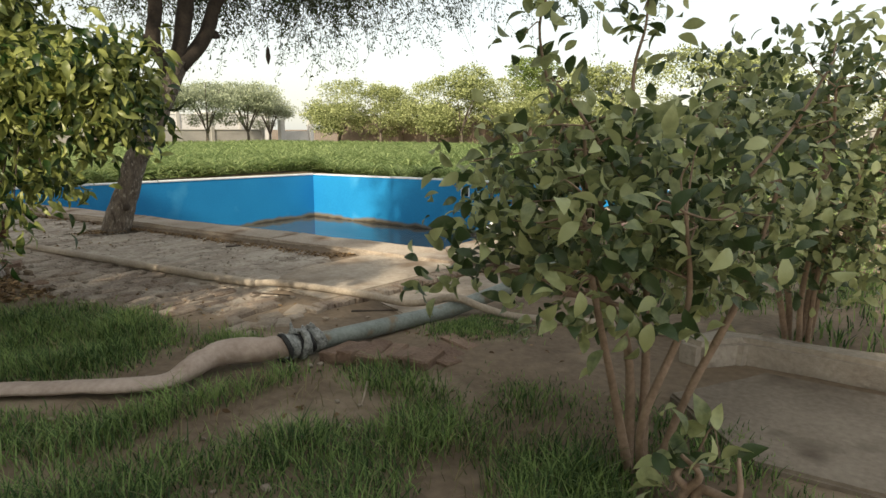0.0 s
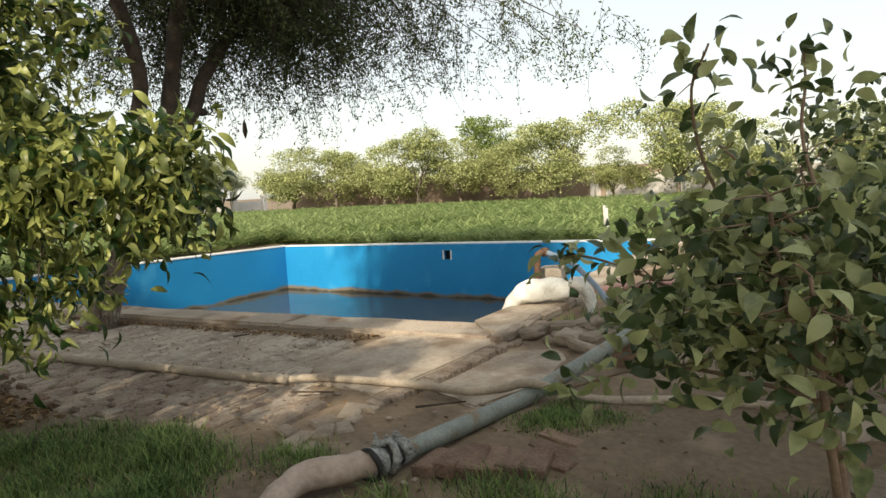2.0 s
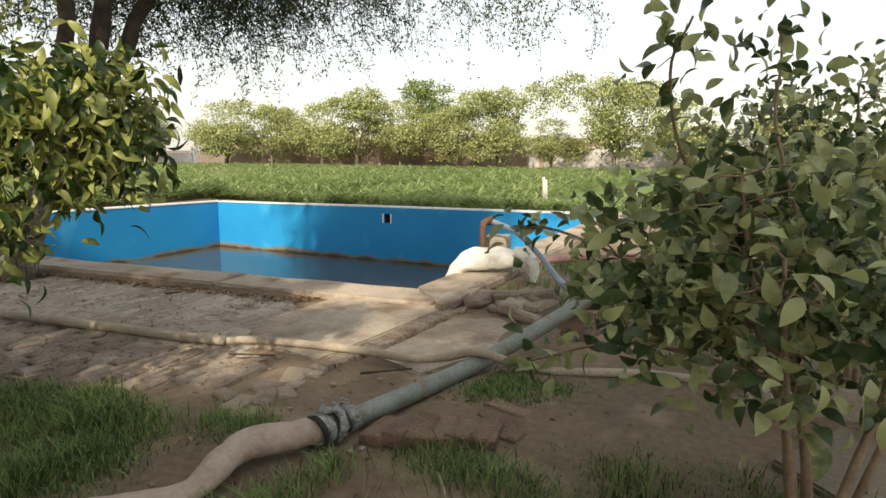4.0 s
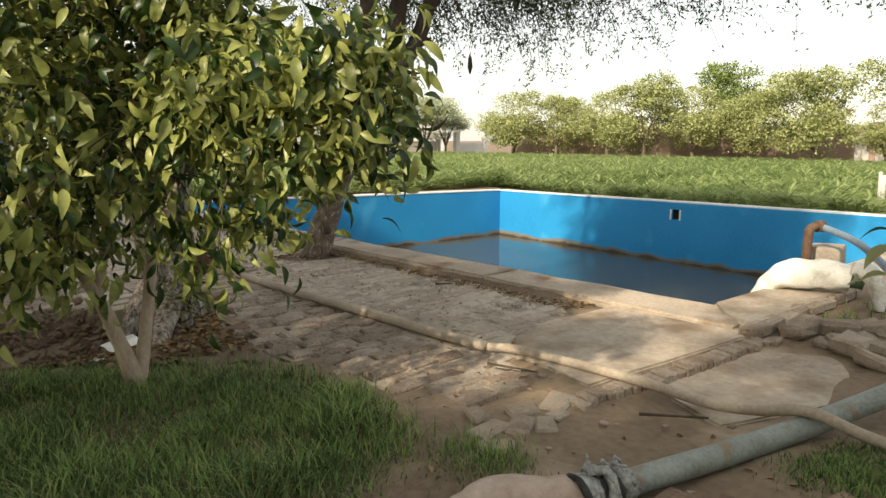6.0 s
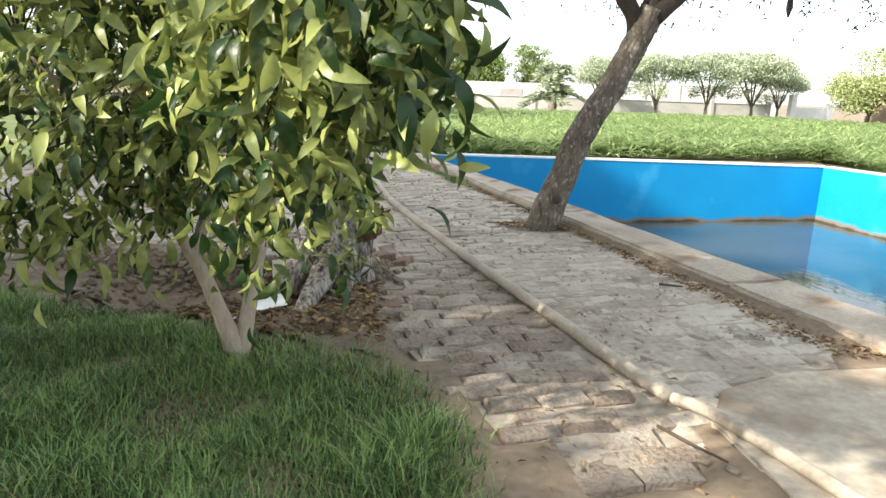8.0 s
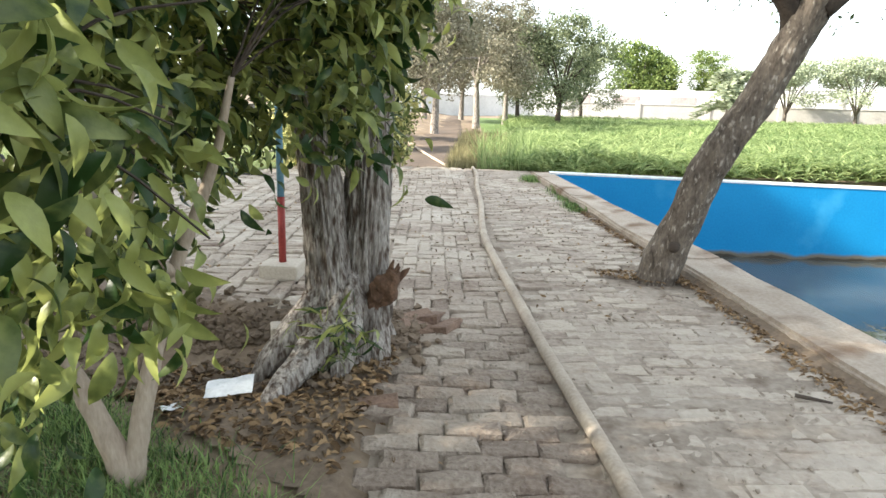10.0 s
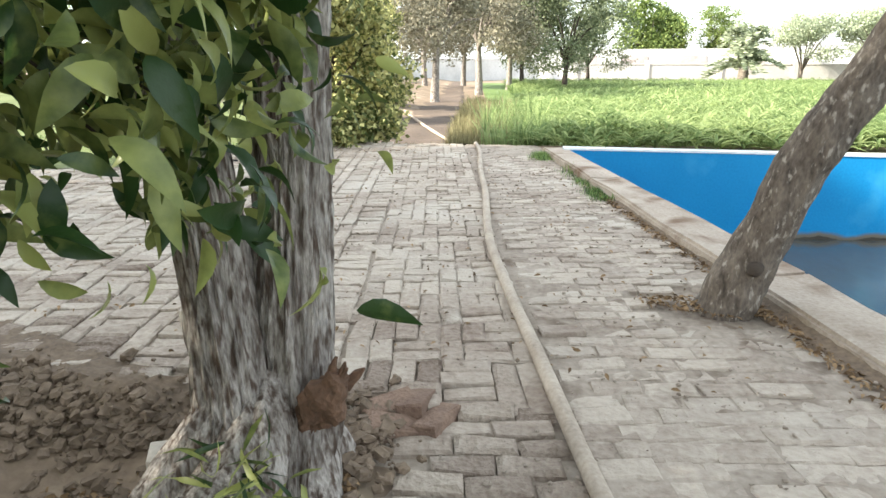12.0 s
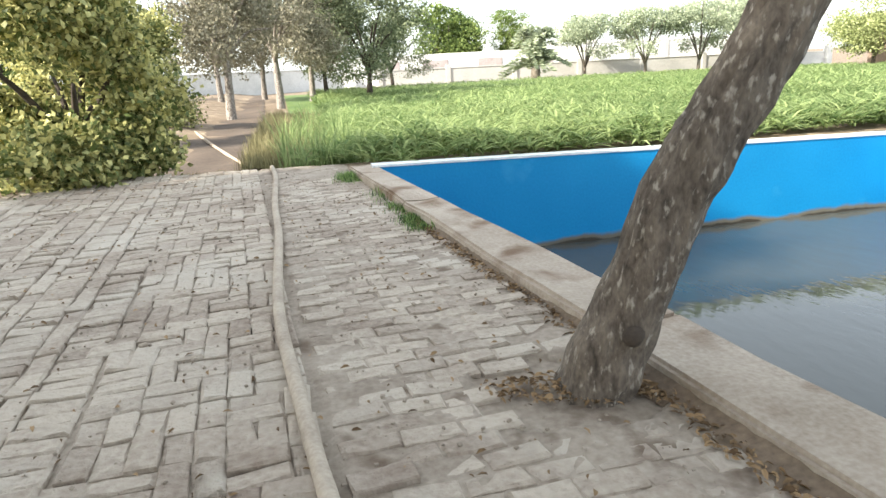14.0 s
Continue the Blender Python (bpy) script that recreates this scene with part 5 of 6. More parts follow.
def build_dust():
    """Blown earth lying between and partly over the bricks."""
    step = 0.036
    xs, ys = np.arange(-2.2, 5.5, step), np.arange(4.7, 17.1, step)
    index, verts, faces = {}, [], []
    for j, y in enumerate(ys):
        for i, x in enumerate(xs):
            if not in_bed(x, y):
                continue
            right = x > 3.9 - 0.06 * (y - 7.5)
            n = noise.noise(Vector((x * 1.1, y * 1.1, 4))) * 0.6 + noise.noise(Vector((x * 3.7, y * 3.7, 8))) * 0.5 + noise.noise(Vector((x * 11, y * 11, 8))) * 0.5
            z = ((-0.004 if y < 7.6 else -0.011) if right else -0.022) + 0.013 * n + 0.007 * noise.noise(Vector((x * 24, y * 24, 3))) + bed_z(x, y) * 0.35
            if y < 8.4 and x > 2.85 and not right:
                z -= 0.012
            if math.hypot(x - 4.72, y - 9.25) < 0.33 or math.hypot(x - 4.97, y - 9.2) < 0.3:
                z -= 0.028
            if y > 15.6:
                z += 0.01
            if x < 4.4 and y < 8.9 and not (in_bed(x - 0.09, y) and in_bed(x, y - 0.09) and in_bed(x + 0.09, y)):
                z -= 0.05
            if y < 6.6 and not right:
                z += 0.016 * min(1, (6.6 - y) / 0.9) * min(1, max(0, (4.0 - x) / 0.35))
            index[i, j] = len(verts)
            verts.append((x, y, z))
    for (i, j), a in index.items():
        q = [(i + 1, j), (i + 1, j + 1), (i, j + 1)]
        if all(k in index for k in q):
            faces.append((a, *(index[k] for k in q)))
    part("dust", mesh_of("dust", verts, np.array(faces), PAVING_BED, True), paving, "pale blown earth in the joints")


build_dust()


def lay():
    """Places of the bricks: running bond near the old tree, mixed pairs along the pipe, columns on the open side."""
    r = random.Random(5)
    out = []
    lean = math.degrees(math.atan(-0.06))
    def put(u, v, rot, l=1.0):
        x, y = 3.9 - 0.06 * (v - 7.5) + u, v
        if in_bed(x, y):
            out.append((x, y, rot + lean * -1 + r.gauss(0, 2.6), r.uniform(-0.011, 0.009), l))
    y = 4.8
    row = 0
    while y < 7.95:                       # courses across the footway
        for k in range(-5, 7):
            u = -0.1 + k * 0.24 + (0.12 if row % 2 else 0) + 0.02 * math.sin(row * 2.3)
            if abs(u) > 0.06:
                put(u, y, 0)
        y += 0.121
        row += 1
    y = 7.99
    while y < 17.0:                       # mixed pairs along the pipe
        u = -0.105
        while u > -1.02:
            if r.random() < 0.62:
                put(u, y + 0.06, 90)
                u -= 0.119
            else:
                put(u - 0.06, y, 0)
                put(u - 0.06, y + 0.119, 0)
                u -= 0.238
        y += 0.239
    u = -1.08
    col = 0
    while u > -10.5:                       # columns on the open side
        wide = col % 2 == 0
        y = 7.6 + (0.06 if col % 2 else 0) + (0.72 if u < -2.2 else 0)
        while y < 17.1:
            if wide:
                put(u - 0.06, y, 0)
                y += 0.121
            else:
                put(u, y, 90)
                y += 0.24
        u -= 0.246 if wide else 0.131
        col += 1
    y = 5.65
    row = 0
    while y < 17.0:                       # worn courses between the pipe and the kerb
        for k in range(0, 10):
            u = 0.13 + k * 0.24 + (0.12 if row % 2 else 0)
            x = 3.9 - 0.06 * (y - 7.5) + u
            if x < 4.55 + (16 - y) * 0.1 - 0.09 and r.random() > 0.03 and math.hypot(x - 4.75, y - 9.18) > 0.36 and math.hypot(x - 4.97, y - 9.2) > 0.34:
                put(u, y, 0)
        y += 0.121
        row += 1
    return out


def lay_bricks():
    r = random.Random(9)
    near, rest = [], []
    for b in lay():
        x, y, rot, dz, _ = b
        (near if 2.9 < x < 3.98 and 6.45 < y < 8.9 else rest).append(b)
    for x, y, rot, dz, _ in near:
        loose = y < 8.2 and x < 3.55
        tilt = r.uniform(-3.5, 3.5) if loose else r.uniform(-1.2, 1.2)
        if loose and (r.random() < 0.06 or ((x - 3.03) / 0.2) ** 2 + ((y - 7.7) / 0.36) ** 2 < 1):
            continue
        part("brick", (WORN if y + r.gauss(0, 0.5) < 8.2 else BRICKS)[r.randrange(6)], paving, at=pose(x, y, 0.008 + bed_z(x, y) * 0.6 + (r.uniform(-0.012, 0.022) if loose else dz), tilt, r.uniform(-2, 2), rot))
    sets = {False: ([], []), True: ([], [])}
    for x, y, rot, dz, _ in rest:
        flush = x > 3.9 - 0.06 * (y - 7.5)
        brown = not flush and y + r.gauss(0, 0.55) < 8.2
        me = (WORN if brown else BRICKS)[r.randrange(6)]
        verts, faces = sets[brown]
        buried = 0 if flush else min(1, max(0, (6.1 - y) / 0.8)) * (0.013 + 0.008 * (x < 3.3))
        m = pose(x, y, -buried + (-0.004 if flush else 0.004) + bed_z(x, y) * 0.35 + dz * (0.85 if flush else 1.05), r.uniform(-4.2, 4.2), r.uniform(-2.6, 2.6), rot)
        k = len(verts)
        verts.extend(m @ v.co for v in me.vertices)
        faces.extend(tuple(i + k for i in p.vertices) for p in me.polygons)
    for brown, (verts, faces) in sets.items():
        o = part("bricks", mesh_of("bricks", verts, faces, WORN_BRICK if brown else BRICK), paving)
        o["kind"] = "stuff"
    # bricks dug up beside the old tree, and the red one at the edge
    for x, y, z, a, b, c, me in ((3.13, 7.92, 0.05, 8, -6, 30, REDS[0]), (3.24, 7.98, 0.045, -5, 10, 80, REDS[1]), (3.18, 7.8, 0.03, 3, 14, 12, REDS[2]), (3.04, 6.78, 0.03, 4, -8, 5, REDS[1]),
                                 (3.33, 7.86, 0.03, -9, 3, 65, REDS[0])):
        tagged(part("loose_brick", me, at=pose(x, y, z, a, b, c)), "loose brick lifted out of the paving by the roots", "brick", "loose bricks")
    # bricks of the raised edge beside the lower apron
    edge = tagged(new("brick_edge"), "row of bricks on edge along the apron step", "edging", kind="structure")
    ends = [box_mesh("brick", (0.056, 0.115, 0.085), WORN_BRICK, 0.007, 0.004, 1) for k in range(3)]
    for k in range(27):
        x = 3.92 + k * 0.066
        part("brick", ends[k % 3], edge, at=pose(x, 4.49 - 0.045 * (x - 4.1) + r.uniform(-0.01, 0.01), -0.055 + r.uniform(-0.01, 0.006), r.uniform(-4, 4), r.uniform(-5, 5), r.uniform(-5, 5)))
    for c in range(3):
        for k in range(9):
            x = 5.74 + k * 0.225 + 0.11 * (c % 2)
            part("brick", WORN[(k + c) % 6], side, at=pose(x, 4.51 + 0.03 * (x - 5.7) + r.uniform(-0.012, 0.008), 0.085 - 0.078 * c, r.uniform(-4, 4), r.uniform(-3, 3), 2 + r.uniform(-4, 4)))
    wall = tagged(new("brick_step"), "crumbling red brick step in the grass", "step", kind="structure")
    for k in range(6):
        for c in range(2):
            s = k / 5.0
            part("brick", REDS[(k + c) % 3], wall, at=pose(3.38 + 0.16 * s + 0.03 * c, 3.66 - 0.46 * s - c * 0.03, 0.075 - 0.075 * c + r.uniform(-0.012, 0.008), r.uniform(-5, 5), r.uniform(-5, 5), 12 + r.uniform(-10, 10)))
    for k in range(7):
        part("brick", REDS[k % 3], wall, at=pose(3.62 + 0.125 * k, 3.17 + 0.025 * k + r.uniform(-0.03, 0.03), 0.05 + r.uniform(-0.01, 0.01), r.uniform(-6, 6), r.uniform(-6, 6), 80 + r.uniform(-18, 18)))
    for z in range(3):
        for k in range(2):
            tagged(part("loose_brick", REDS[(z + k) % 3], at=pose(5.36 + 0.12 * k + r.uniform(-0.01, 0.01), 3.3 + r.uniform(-0.02, 0.02), 0.075 + 0.072 * z, 0, 0, 85 + r.uniform(-7, 7))), "red brick in a small stack under the pipe", "brick", "bricks under the pipe")
    # flat pale stones on the worn footway
    for k, (x, y, s, c) in enumerate(((3.86, 4.58, 1.3, 20), (3.66, 4.62, 1.0, -15), (3.52, 4.5, 1.1, 30), (3.38, 4.56, 1.2, 5), (3.62, 4.44, 0.9, 50), (3.3, 4.42, 1.0, -30), (3.74, 4.48, 0.8, 10), (3.45, 4.72, 0.9, 75))):
        me = box_mesh("flat_stone", (0.165 * s, 0.105 * s, 0.04), STONE, 0.012, 0.014, 1)
        tagged(part("flat_stone", me, at=pose(x, y, -0.022, r.uniform(-3, 3), r.uniform(-3, 3), c)), "flat pale broken paving stone in the dirt", "stone", "broken stones")


lay_bricks()

# ---- small things ----
tagged(part("concrete_block", box_mesh("concrete_block", (0.22, 0.12, 0.16), CONCRETE, 0.012, 0.012), at=pose(2.5, 7.42, -0.02, 4, 3, 18)), "pale broken block at the tree's foot", "block")
base = tagged(new("signal_pole"), "thin pole painted blue above and red below, in a concrete foot", "pole")
part("foot", box_mesh("foot", (0.3, 0.26, 0.12), CONCRETE, 0.02, 0.01), base)
part("lower_pole", mesh_of("lower_pole", *tube([(0, 0, 0.1), (0, 0, 0.62)], [0.028], 14), PAINT_RED, True), base, "red painted foot of the pole")
part("upper_pole", mesh_of("upper_pole", *tube([(0, 0, 0.62), (0, 0, 2.6)], [0.026], 14), PAINT_SKY, True), base, "blue painted shaft")
base.matrix_basis = pose(2.05, 8.85, -0.01)


def build_paper():
    g = 9
    v = []
    for j in range(g):
        for i in range(g):
            x, y = (i / (g - 1) - 0.5) * 0.21, (j / (g - 1) - 0.5) * 0.15
            v.append((x, y, 0.016 + 0.012 * noise.noise(Vector((x * 18, y * 18, 1))) + 0.02 * max(0, abs(x) - 0.07)))
    f = [(j * g + i, j * g + i + 1, (j + 1) * g + i + 1, (j + 1) * g + i) for j in range(g - 1) for i in range(g - 1)]
    v2 = v + [(a, b, c - 0.003) for a, b, c in v]
    f2 = f + [tuple(k + g * g for k in q[::-1]) for q in f]
    tagged(part("scrap_paper", mesh_of("scrap_paper", v2, f2, PAPER, True), at=pose(2.38, 6.83, 0.03, 6, -5, 14)), "crumpled white scrap of printed paper on dry leaves", "paper")
    small = mesh_of("scrap_paper", [(a * 0.4, b * 0.5, c) for a, b, c in v2], f2, PAPER, True)
    tagged(part("scrap_paper", small, at=pose(2.2, 6.62, 0.02, -8, 10, 50)), "small scrap of pale plastic on the leaves", "litter")


build_paper()


def build_motorcycle():
    t = tagged(new("motorcycle"), "parked motorcycle with spoked wheels on the far paving", "motorcycle")
    for x in (-0.62, 0.62):
        w = part("wheel", mesh_of("wheel", *tube(np.array([(x + 0.27 * math.cos(a), 0, 0.3 + 0.27 * math.sin(a)) for a in np.linspace(0, 2 * math.pi, 33)]), [0.035], 8), RUBBER, True), t)
        part("rim", mesh_of("rim", *tube(np.array([(x + 0.235 * math.cos(a), 0, 0.3 + 0.235 * math.sin(a)) for a in np.linspace(0, 2 * math.pi, 33)]), [0.014], 6), CHROME, True), w)
        part("hub", mesh_of("hub", *tube([(x, -0.05, 0.3), (x, 0.05, 0.3)], [0.05], 12), CHROME, True), w)
        for k in range(14):
            a = 2 * math.pi * k / 14
            part("spoke", mesh_of("spoke", *tube([(x, 0, 0.3), (x + 0.23 * math.cos(a), 0, 0.3 + 0.23 * math.sin(a))], [0.004], 4), CHROME), w)
    for s in (-0.07, 0.07):
        part("fork", mesh_of("fork", *tube([(0.62, s, 0.3), (0.42, s, 0.9)], [0.02], 8), CHROME, True), t)
    part("fuel_tank", mesh_of("fuel_tank", *tube(spline([(0.38, 0, 0.74), (0.2, 0, 0.82), (-0.05, 0, 0.76)], 6), [0.06, 0.14, 0.13, 0.07], 16), BODY_BLUE, True), t)
    part("seat", mesh_of("seat", *tube(spline([(-0.02, 0, 0.76), (-0.3, 0, 0.77), (-0.62, 0, 0.8)], 6), [0.09, 0.13, 0.11], 14, flat=0.45), RUBBER, True), t)
    part("engine", box_mesh("engine", (0.34, 0.24, 0.32), RUST, 0.04, 0.02), t, at=pose(0.08, 0, 0.26))
    part("frame_tube", mesh_of("frame_tube", *tube(spline([(0.42, 0, 0.86), (0.3, 0, 0.4), (0.0, 0, 0.24), (-0.62, 0, 0.3)], 5), [0.022], 8), RUBBER, True), t)
    part("handlebar", mesh_of("handlebar", *tube(spline([(0.3, -0.34, 1.0), (0.4, -0.12, 0.97), (0.4, 0.12, 0.97), (0.3, 0.34, 1.0)], 6), [0.014], 8), CHROME, True), t)
    part("headlamp", mesh_of("headlamp", *tube([(0.42, 0, 0.88), (0.5, 0, 0.88), (0.55, 0, 0.88)], [0.05, 0.085, 0.08], 14), CHROME, True), t)
    part("mudguard", mesh_of("mudguard", *tube(np.array([(0.62 + 0.33 * math.cos(a), 0, 0.3 + 0.33 * math.sin(a)) for a in np.linspace(0.3, 2.4, 12)]), [0.05], 8, flat=0.3), CHROME, True), t)
    part("side_stand", mesh_of("side_stand", *tube([(-0.05, -0.1, 0.3), (-0.1, -0.32, 0.02)], [0.012], 6), RUST), t)
    part("exhaust", mesh_of("exhaust", *tube(spline([(0.2, -0.13, 0.35), (0.0, -0.15, 0.25), (-0.75, -0.16, 0.32)], 5), [0.02, 0.03, 0.045], 10), CHROME, True), t)
    t.matrix_basis = pose(-1.4, 10.75, 0.02, 0, 0, -42) @ pose(0, 0, 0, -8, 0, 0)


build_motorcycle()

for k, (pts, r, label) in enumerate((([(3.16, 3.26, 0.03), (3.06, 3.18, 0.04), (2.96, 3.11, 0.02)], 0.007, "thin dry stick in the grass"), ([(3.95, 5.19, 0.022), (4.0, 5.05, 0.024), (4.07, 4.91, 0.02)], 0.008, "dark thin stick on the dusty paving"),
                                     ([(1.0, 29.0, -0.28), (2.0, 24.0, -0.27), (3.1, 19.2, -0.28)], 0.05, "long pale stick lying along the track"), ([(4.0, 4.2, 0.035), (4.22, 3.98, 0.03)], 0.008, "short dark stick on the earth"),
                                     ([(5.02, 7.05, 0.02), (5.16, 6.98, 0.02)], 0.01, "dark twig on the paving"))):
    v, f = tube(spline(pts, 5), [r, r * 0.6], 7, 0.25, 8)
    tagged(part("stick", mesh_of("stick", v, f, DARK_BARK if "dark" in label else SMOOTH_BARK)), label, "stick")


piped("garden_hose", "thin dark hose lying across the lawn", [(-1.7, 15.1, 0.03), (-1.0, 14.95, 0.03), (-0.2, 14.8, 0.03), (0.1, 14.7, 0.03)], [0.014], RUBBER, 8, "hose")
piped("garden_hose", "pale hose trailing over the lawn", [(-1.6, 15.5, 0.03), (-1.5, 16.6, 0.03), (-1.42, 17.9, 0.03), (-1.2, 19.5, 0.03)], [0.018], PIPE_EARTH, 8, "hose")

# ---- grass, tufts, litter ----
def grass_patch(name, label, corners, n, height, width, mat, lean=1.1, category="grass", clump=0.0):
    p = patch(n, corners) + rng.normal(size=(n, 2)) * 0.07
    if clump:
        keep = np.array([noise.noise(Vector((x * clump, y * clump, 3))) > -0.12 + 0.25 * rng.uniform(-1, 1) for x, y in p])
        p = p[keep]
    tall = np.array([0.75 + 0.75 * noise.noise(Vector((x * 2.6, y * 2.6, 9))) for x, y in p])
    v, f = blades(on_ground(p, -0.01), height * np.clip(tall, 0.35, 1.5), width, lean)
    tagged(part(name, mesh_of(name, v, f, mat)), label, category, kind="stuff")


grass_patch("grass", "thick dark green lawn under the small tree", [(0.6, 6.1), (1.1, 5.55), (1.75, 4.98), (2.1, 4.68), (2.4, 4.4), (2.75, 4.5), (3.0, 4.62), (3.15, 5.1), (3.1, 5.7), (2.65, 6.15), (2.1, 6.5), (1.5, 7.0), (0.5, 7.4), (-0.8, 7.6), (-0.8, 6.6)], 44000, 0.10, 0.006, GRASS, 1.5)
grass_patch("dry_grass", "pale dry stalks among the green lawn", [(0.6, 6.1), (1.75, 4.98), (2.4, 4.4), (3.05, 4.65), (3.15, 5.3), (2.65, 6.2), (1.5, 7.0), (-0.8, 7.5), (-0.8, 6.6)], 2600, 0.12, 0.004, DRY_GRASS, 1.6)
grass_patch("grass", "rough dark green grass beside the hose", [(1.0, 2.9), (1.6, 2.3), (2.3, 1.9), (2.9, 1.75), (3.25, 2.3), (3.35, 3.0), (3.3, 3.5), (3.1, 3.72), (2.6, 3.8), (2.3, 3.95), (1.9, 4.35), (1.5, 4.75), (1.0, 5.2), (0.3, 5.6), (0.3, 4.2)], 36000, 0.11, 0.006, GRASS, 1.5, clump=1.9)
grass_patch("dry_grass", "pale dry stalks in the rough grass", [(1.0, 2.9), (2.3, 1.9), (3.25, 2.3), (3.3, 3.5), (2.6, 3.8), (1.5, 4.75), (0.3, 5.4)], 1800, 0.12, 0.004, DRY_GRASS, 1.6)
grass_patch("grass", "grass round the shrub's foot", [(2.5, 1.3), (3.5, 1.2), (3.85, 2.2), (3.6, 2.9), (3.2, 2.6), (2.5, 1.9)], 7000, 0.07, 0.006, GRASS, clump=2.4)
grass_patch("grass", "small grass patch on the earth by the pipe", [(3.95, 3.52), (4.4, 3.5), (4.5, 3.3), (4.3, 3.02), (3.95, 3.2)], 4200, 0.05, 0.005, GRASS)
grass_patch("grass", "dry tuft beside the stones", [(2.95, 4.35), (3.25, 4.2), (3.32, 4.38), (3.15, 4.6)], 1100, 0.09, 0.005, GRASS, 1.0)
grass_patch("grass", "weeds on the bank below the coping", [(5.9, 4.4), (8.5, 4.45), (9.5, 2.0), (6.5, 1.2), (5.4, 2.4), (5.6, 3.2), (6.3, 3.7)], 12000, 0.12, 0.008, GRASS, clump=1.3)
grass_patch("grass", "sunlit grass beyond the shrubs", [(4.85, -3), (5.0, 2.0), (6.5, 1.2), (14, 4.3), (14, -3)], 16000, 0.12, 0.012, GRASS, clump=0.8)
for cx, cy, n in ((4.52, 15.45, 900), (4.83, 13.35, 500), (4.88, 12.6, 1500), (4.76, 14.0, 200)):
    grass_patch("grass_tuft", "low green tuft growing against the kerb", [(cx - 0.1, cy - 0.28), (cx + 0.12, cy - 0.3), (cx + 0.09, cy + 0.3), (cx - 0.1, cy + 0.25)], n, 0.10, 0.007, GRASS, 1.0)
grass_patch("dry_grass", "tall dry yellow grass along the track", [(2.9, 18.3), (4.4, 17.6), (4.9, 30), (3.2, 34)], 14000, 0.5, 0.012, DRY_GRASS, 0.6, "grass")
grass_patch("dry_grass", "dusty weeds at the paving's broken end", [(-0.6, 16.9), (3.0, 17.2), (4.2, 17.4), (3.0, 18.0), (-0.4, 17.6)], 2500, 0.1, 0.008, DRY_GRASS, 0.9, "grass")
grass_patch("grass", "short blades at the lawn's near edge", [(-1.2, 14.3), (-0.1, 16.2), (-0.7, 18.5), (-6, 24), (-9, 15)], 22000, 0.05, 0.012, GRASS, 0.9)


def litter(name, label, corners, n, size, mat, shape, lift=0.008):
    p = on_ground(patch(n, corners), lift)
    a = rng.uniform(0, 2 * math.pi, n)
    d = np.stack([np.cos(a), np.sin(a), rng.uniform(-0.15, 0.25, n)], 1)
    v, f = scatter(shape, p, d, unit(n, 2.2), rng.uniform(size[0], size[1], n))
    tagged(part(name, mesh_of(name, v, f, mat)), label, "leaf litter", kind="stuff")


DRY = leaf_shape(0.45, 0.7, 0.35)


def kerb_drift():
    """A drift of dark earth lying in the angle between paving and kerb."""
    v, f, w = [], [], 9
    ys = np.arange(5.62, 13.0, 0.05)
    for y in ys:
        edge = 4.55 + (16.0 - y) * 0.1 + 0.012
        reach = 0.10 + 0.20 * max(0.0, 1 - (y - 5.6) / 4.5) + 0.07 * noise.noise(Vector((y * 1.7, 3, 1))) + 0.04 * noise.noise(Vector((y * 6, 1, 1)))
        taper = min(1, (y - 5.6) / 0.5, (13.05 - y) / 0.8)
        for i in range(w):
            u = i / (w - 1)
            x = edge - max(0.03, reach) * (1 - u)
            v.append((x, y, -0.024 + 0.06 * taper * u ** 1.4 + 0.012 * noise.noise(Vector((x * 14, y * 14, 4)))))
    for k in range(len(ys) - 1):
        for i in range(w - 1):
            a = k * w + i
            f.append((a, a + 1, a + 1 + w, a + w))
    tagged(part("earth_drift", mesh_of("earth_drift", v, np.array(f), LITTER_SOIL, True)), "dark earth and crumbs drifted against the kerb's foot", "soil", kind="stuff")


kerb_drift()
soil = [(1.55, 7.15), (2.1, 6.62), (2.6, 6.25), (3.05, 5.95), (3.0, 6.6), (3.12, 7.5), (2.7, 7.95), (2.1, 8.2), (0.9, 8.8), (-0.2, 8.6), (0.4, 7.6)]


def inside(poly, x, y):
    hit = False
    for (x0, y0), (x1, y1) in zip(poly, poly[1:] + poly[:1]):
        if (y0 > y) != (y1 > y) and x < x0 + (x1 - x0) * (y - y0) / (y1 - y0):
            hit = not hit
    return hit


def pit_sheet():
    """Dug, lumpy soil that follows the hollow beside the roots."""
    step, index, verts = 0.035, {}, []
    for i in range(int(3.5 / step)):
        for k in range(int(3.0 / step)):
            x, y = -0.3 + i * step, 5.9 + k * step
            if inside(soil, x, y):
                q = Vector((x, y, 5))
                index[i, k] = len(verts)
                verts.append((x, y, float(ground_z(x, y)) + 0.014 + 0.03 * max(-0.3, noise.noise(q * 5)) + 0.02 * max(-0.3, noise.noise(q * 14)) + 0.012 * max(0, noise.noise(q * 30))))
    faces = []
    for (i, k), a in index.items():
        q = [(i + 1, k), (i + 1, k + 1), (i, k + 1)]
        if all(n in index for n in q):
            faces.append((a, *(index[n] for n in q)))
    return mesh_of("tree_pit", verts, np.array(faces), LITTER_SOIL)


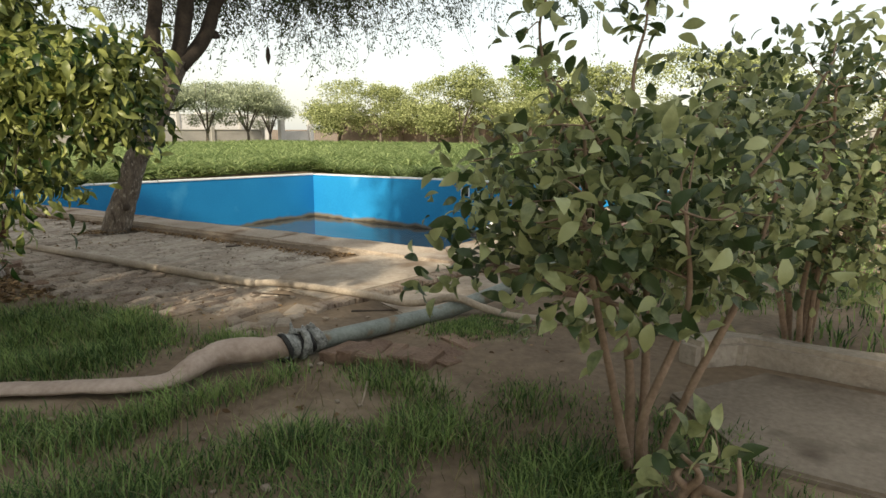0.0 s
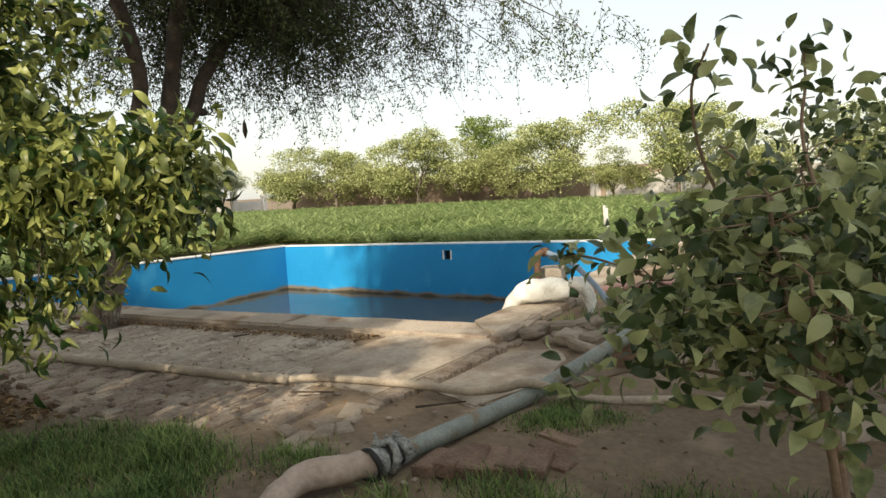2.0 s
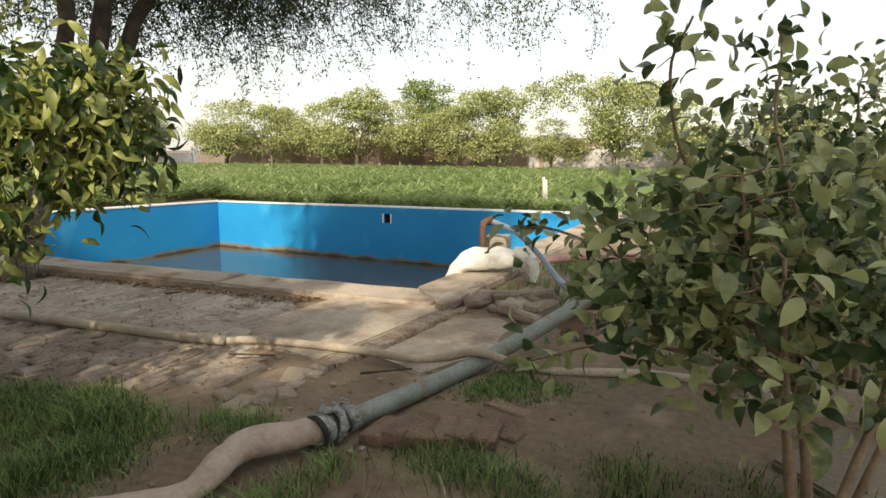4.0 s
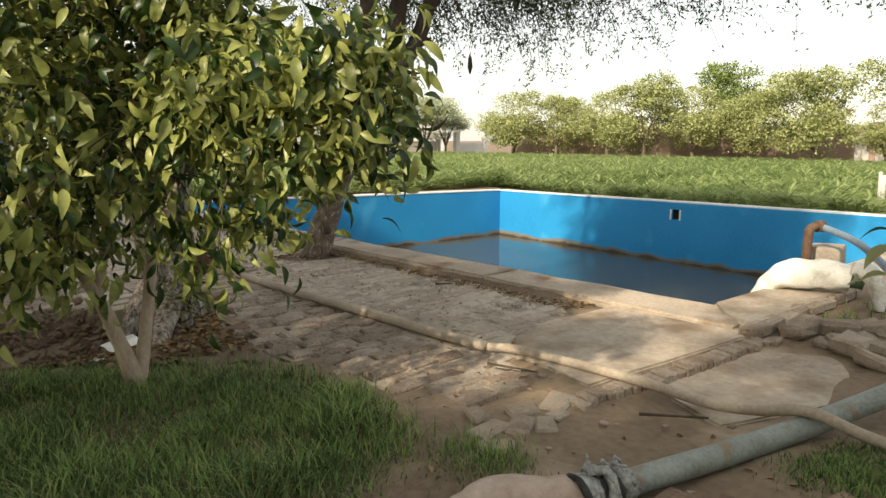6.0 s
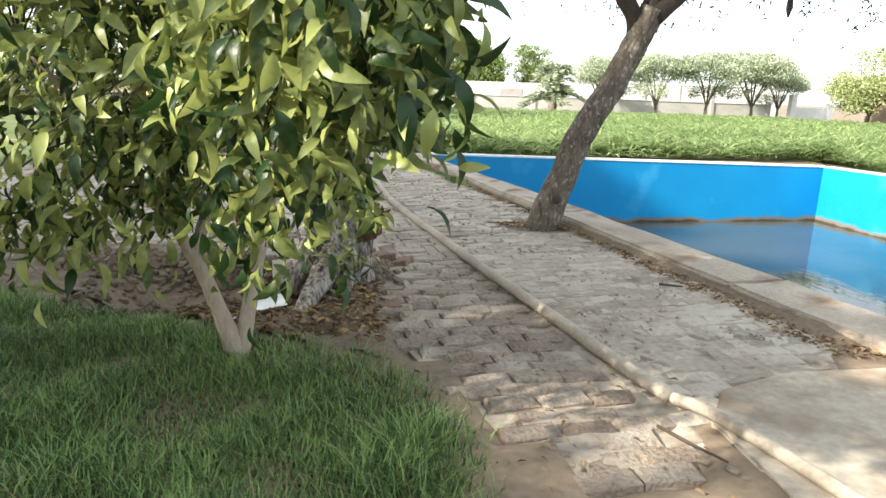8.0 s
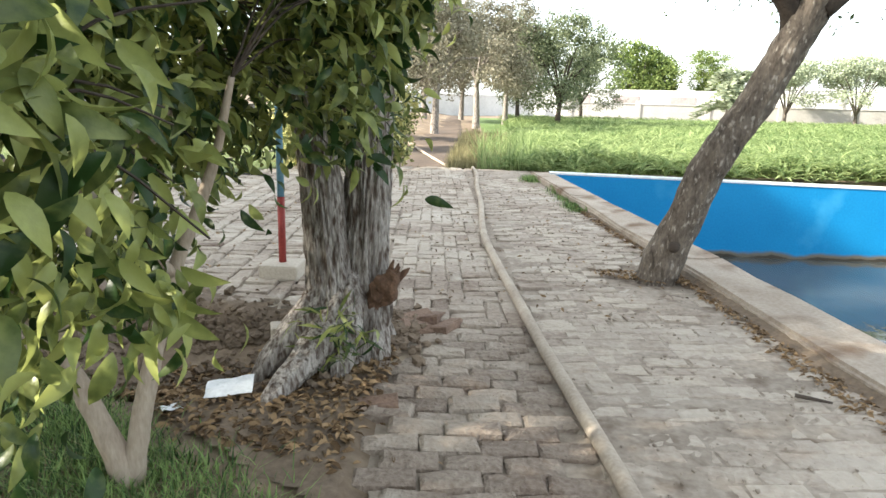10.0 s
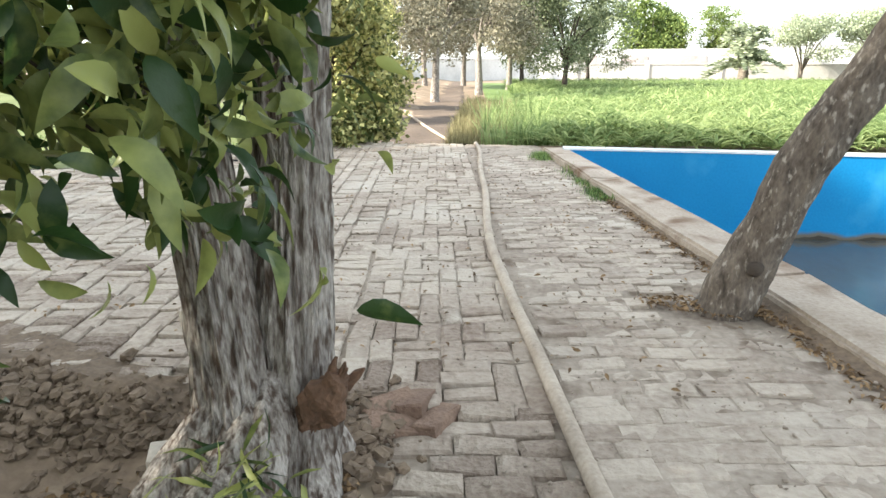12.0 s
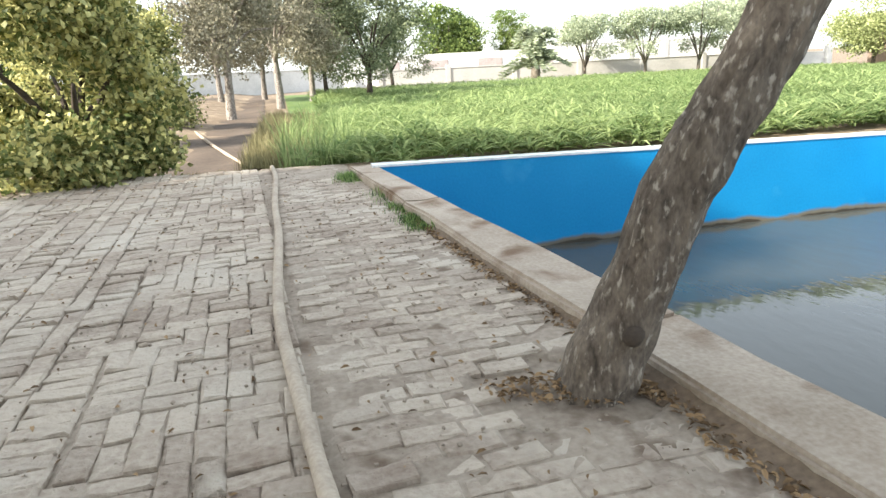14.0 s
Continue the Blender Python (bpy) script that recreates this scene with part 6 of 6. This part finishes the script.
so = pit_sheet()
tagged(part("tree_pit", so), "dark loose soil round the old tree", "soil", kind="structure")
grass_patch("field_weeds", "tall green weeds along the field's ragged edge", [(3.7, 17.4), (5.0, 16.8), (5.2, 20), (5.4, 27), (4.1, 27), (3.6, 21)], 3600, 0.75, 0.028, CROP, 0.9, "weeds", clump=1.4)
litter("dry_leaves", "brown fallen leaves round the old tree", [(1.8, 6.9), (2.3, 6.45), (3.0, 6.2), (3.1, 7.5), (2.5, 7.9), (1.8, 7.6)], 2300, (0.022, 0.065), LEAF_DRY, DRY, 0.03)
litter("dry_leaves", "scattered dry leaves on the yard", [(-0.5, 8), (1.5, 4), (3.3, 2.0), (4.5, 2.8), (4.3, 5.6), (3.4, 6.4), (2.0, 8.6)], 420, (0.02, 0.05), LEAF_DRY, DRY)
litter("dry_leaves", "dry leaves gathered along the kerb", [(4.75, 13.0), (4.95, 13.0), (5.45, 8.6), (5.58, 5.7), (5.3, 5.7), (5.05, 9.8)], 2600, (0.018, 0.05), LEAF_DRY, DRY)
litter("dry_leaves", "dry leaves round the leaning tree's foot", [(4.45, 9.35), (4.75, 9.4), (5.1, 9.0), (5.25, 9.3), (4.9, 9.0), (4.5, 9.2)], 260, (0.02, 0.05), LEAF_DRY, DRY)
litter("dry_leaves", "few dry leaves blown over the paving", [(0.5, 9), (3.2, 8.3), (5.2, 8), (4.7, 15.5), (1, 16.5)], 800, (0.015, 0.045), LEAF_DRY, DRY, 0.016)


def build_rubble():
    r = random.Random(3)
    for k in range(26):
        x, y = r.uniform(5.7, 6.7), r.uniform(3.75, 4.5)
        s = r.uniform(0.05, 0.2)
        me = box_mesh("rubble", (s * 1.5, s, s * 0.5), STONE, s * 0.12, s * 0.22, 1)
        tagged(part("rubble", me, at=pose(x, y, -0.02, r.uniform(-15, 15), r.uniform(-15, 15), r.uniform(0, 180))), "broken stone on the bank below the coping", "stone", "rubble stones")
    for k in range(60):
        x, y = r.choice(((r.uniform(3.2, 4.4), r.uniform(2.9, 5.2)), (r.uniform(1.5, 3.6), r.uniform(2.2, 4.6)), (r.uniform(2.6, 5.2), r.uniform(8.5, 15))))
        s = r.uniform(0.012, 0.035)
        me = box_mesh("pebble", (s * 1.4, s, s * 0.6), STONE, s * 0.2, s * 0.2, 1)
        tagged(part("pebble", me, at=pose(x, y, 0.0, 0, 0, r.uniform(0, 180))), "small pale pebble on the earth", "pebble", "pebbles")


build_rubble()


def build_clods():
    """Crumbled earth heaped along the bank of the tree pit and between the roots."""
    r = random.Random(21)
    shapes = [box_mesh("clod", (1.0, 0.8, 0.6), LITTER_SOIL, 0.2, 0.35, 1) for k in range(5)]
    verts, faces = [], []
    for k in range(2300):
        if k % 3:
            u = r.random()
            x, y = 0.9 + 1.65 * u + r.gauss(0, 0.07), 8.1 - 0.35 * u + r.gauss(0, 0.13)
        else:
            x, y = r.uniform(1.2, 2.9), r.uniform(6.9, 8.0)
        s = 0.013 + 0.06 * r.random() ** 3
        if k % 7 == 0:
            x, y = 3.03 + r.gauss(0, 0.09), 7.7 + r.gauss(0, 0.17)
        m = pose(x, y, ground_z(x, y) + 0.02 - s * 0.1, r.uniform(-30, 30), r.uniform(-30, 30), r.uniform(0, 360)) @ Matrix.Scale(s, 4)
        me = shapes[k % 5]
        j = len(verts)
        verts.extend(m @ v.co for v in me.vertices)
        faces.extend(tuple(i + j for i in p.vertices) for p in me.polygons)
    tagged(part("earth_clods", mesh_of("earth_clods", verts, faces, LITTER_SOIL)), "crumbled dark earth along the pit's bank", "soil", kind="stuff")


build_clods()


def build_crumbs():
    """Crumbs of earth and bark worn out of the joints, thickest in the hollows of the strip beside the kerb."""
    r = random.Random(33)
    shapes = [box_mesh("crumb", (1.0, 0.8, 0.55), PAVING_BED, 0.2, 0.3, 1) for k in range(4)]
    verts, faces = [], []
    k = 0
    while k < 1700:
        y = 6.0 + 10.5 * r.random() ** 1.5
        x = 3.9 - 0.06 * (y - 7.5) + r.uniform(-1.3, 1.5)
        if not in_bed(x, y) or noise.noise(Vector((x * 2.3, y * 2.3, 12))) < r.uniform(-0.25, 0.3):
            continue
        k += 1
        s = 0.005 + 0.017 * r.random() ** 3
        m = pose(x, y, 0.004 + bed_z(x, y) * 0.35, r.uniform(-30, 30), r.uniform(-30, 30), r.uniform(0, 360)) @ Matrix.Scale(s, 4)
        me = shapes[k % 4]
        j = len(verts)
        verts.extend(m @ v.co for v in me.vertices)
        faces.extend(tuple(i + j for i in p.vertices) for p in me.polygons)
    tagged(part("earth_crumbs", mesh_of("earth_crumbs", verts, faces, PAVING_BED)), "small earth crumbs strewn over the worn paving", "soil", kind="stuff")


build_crumbs()
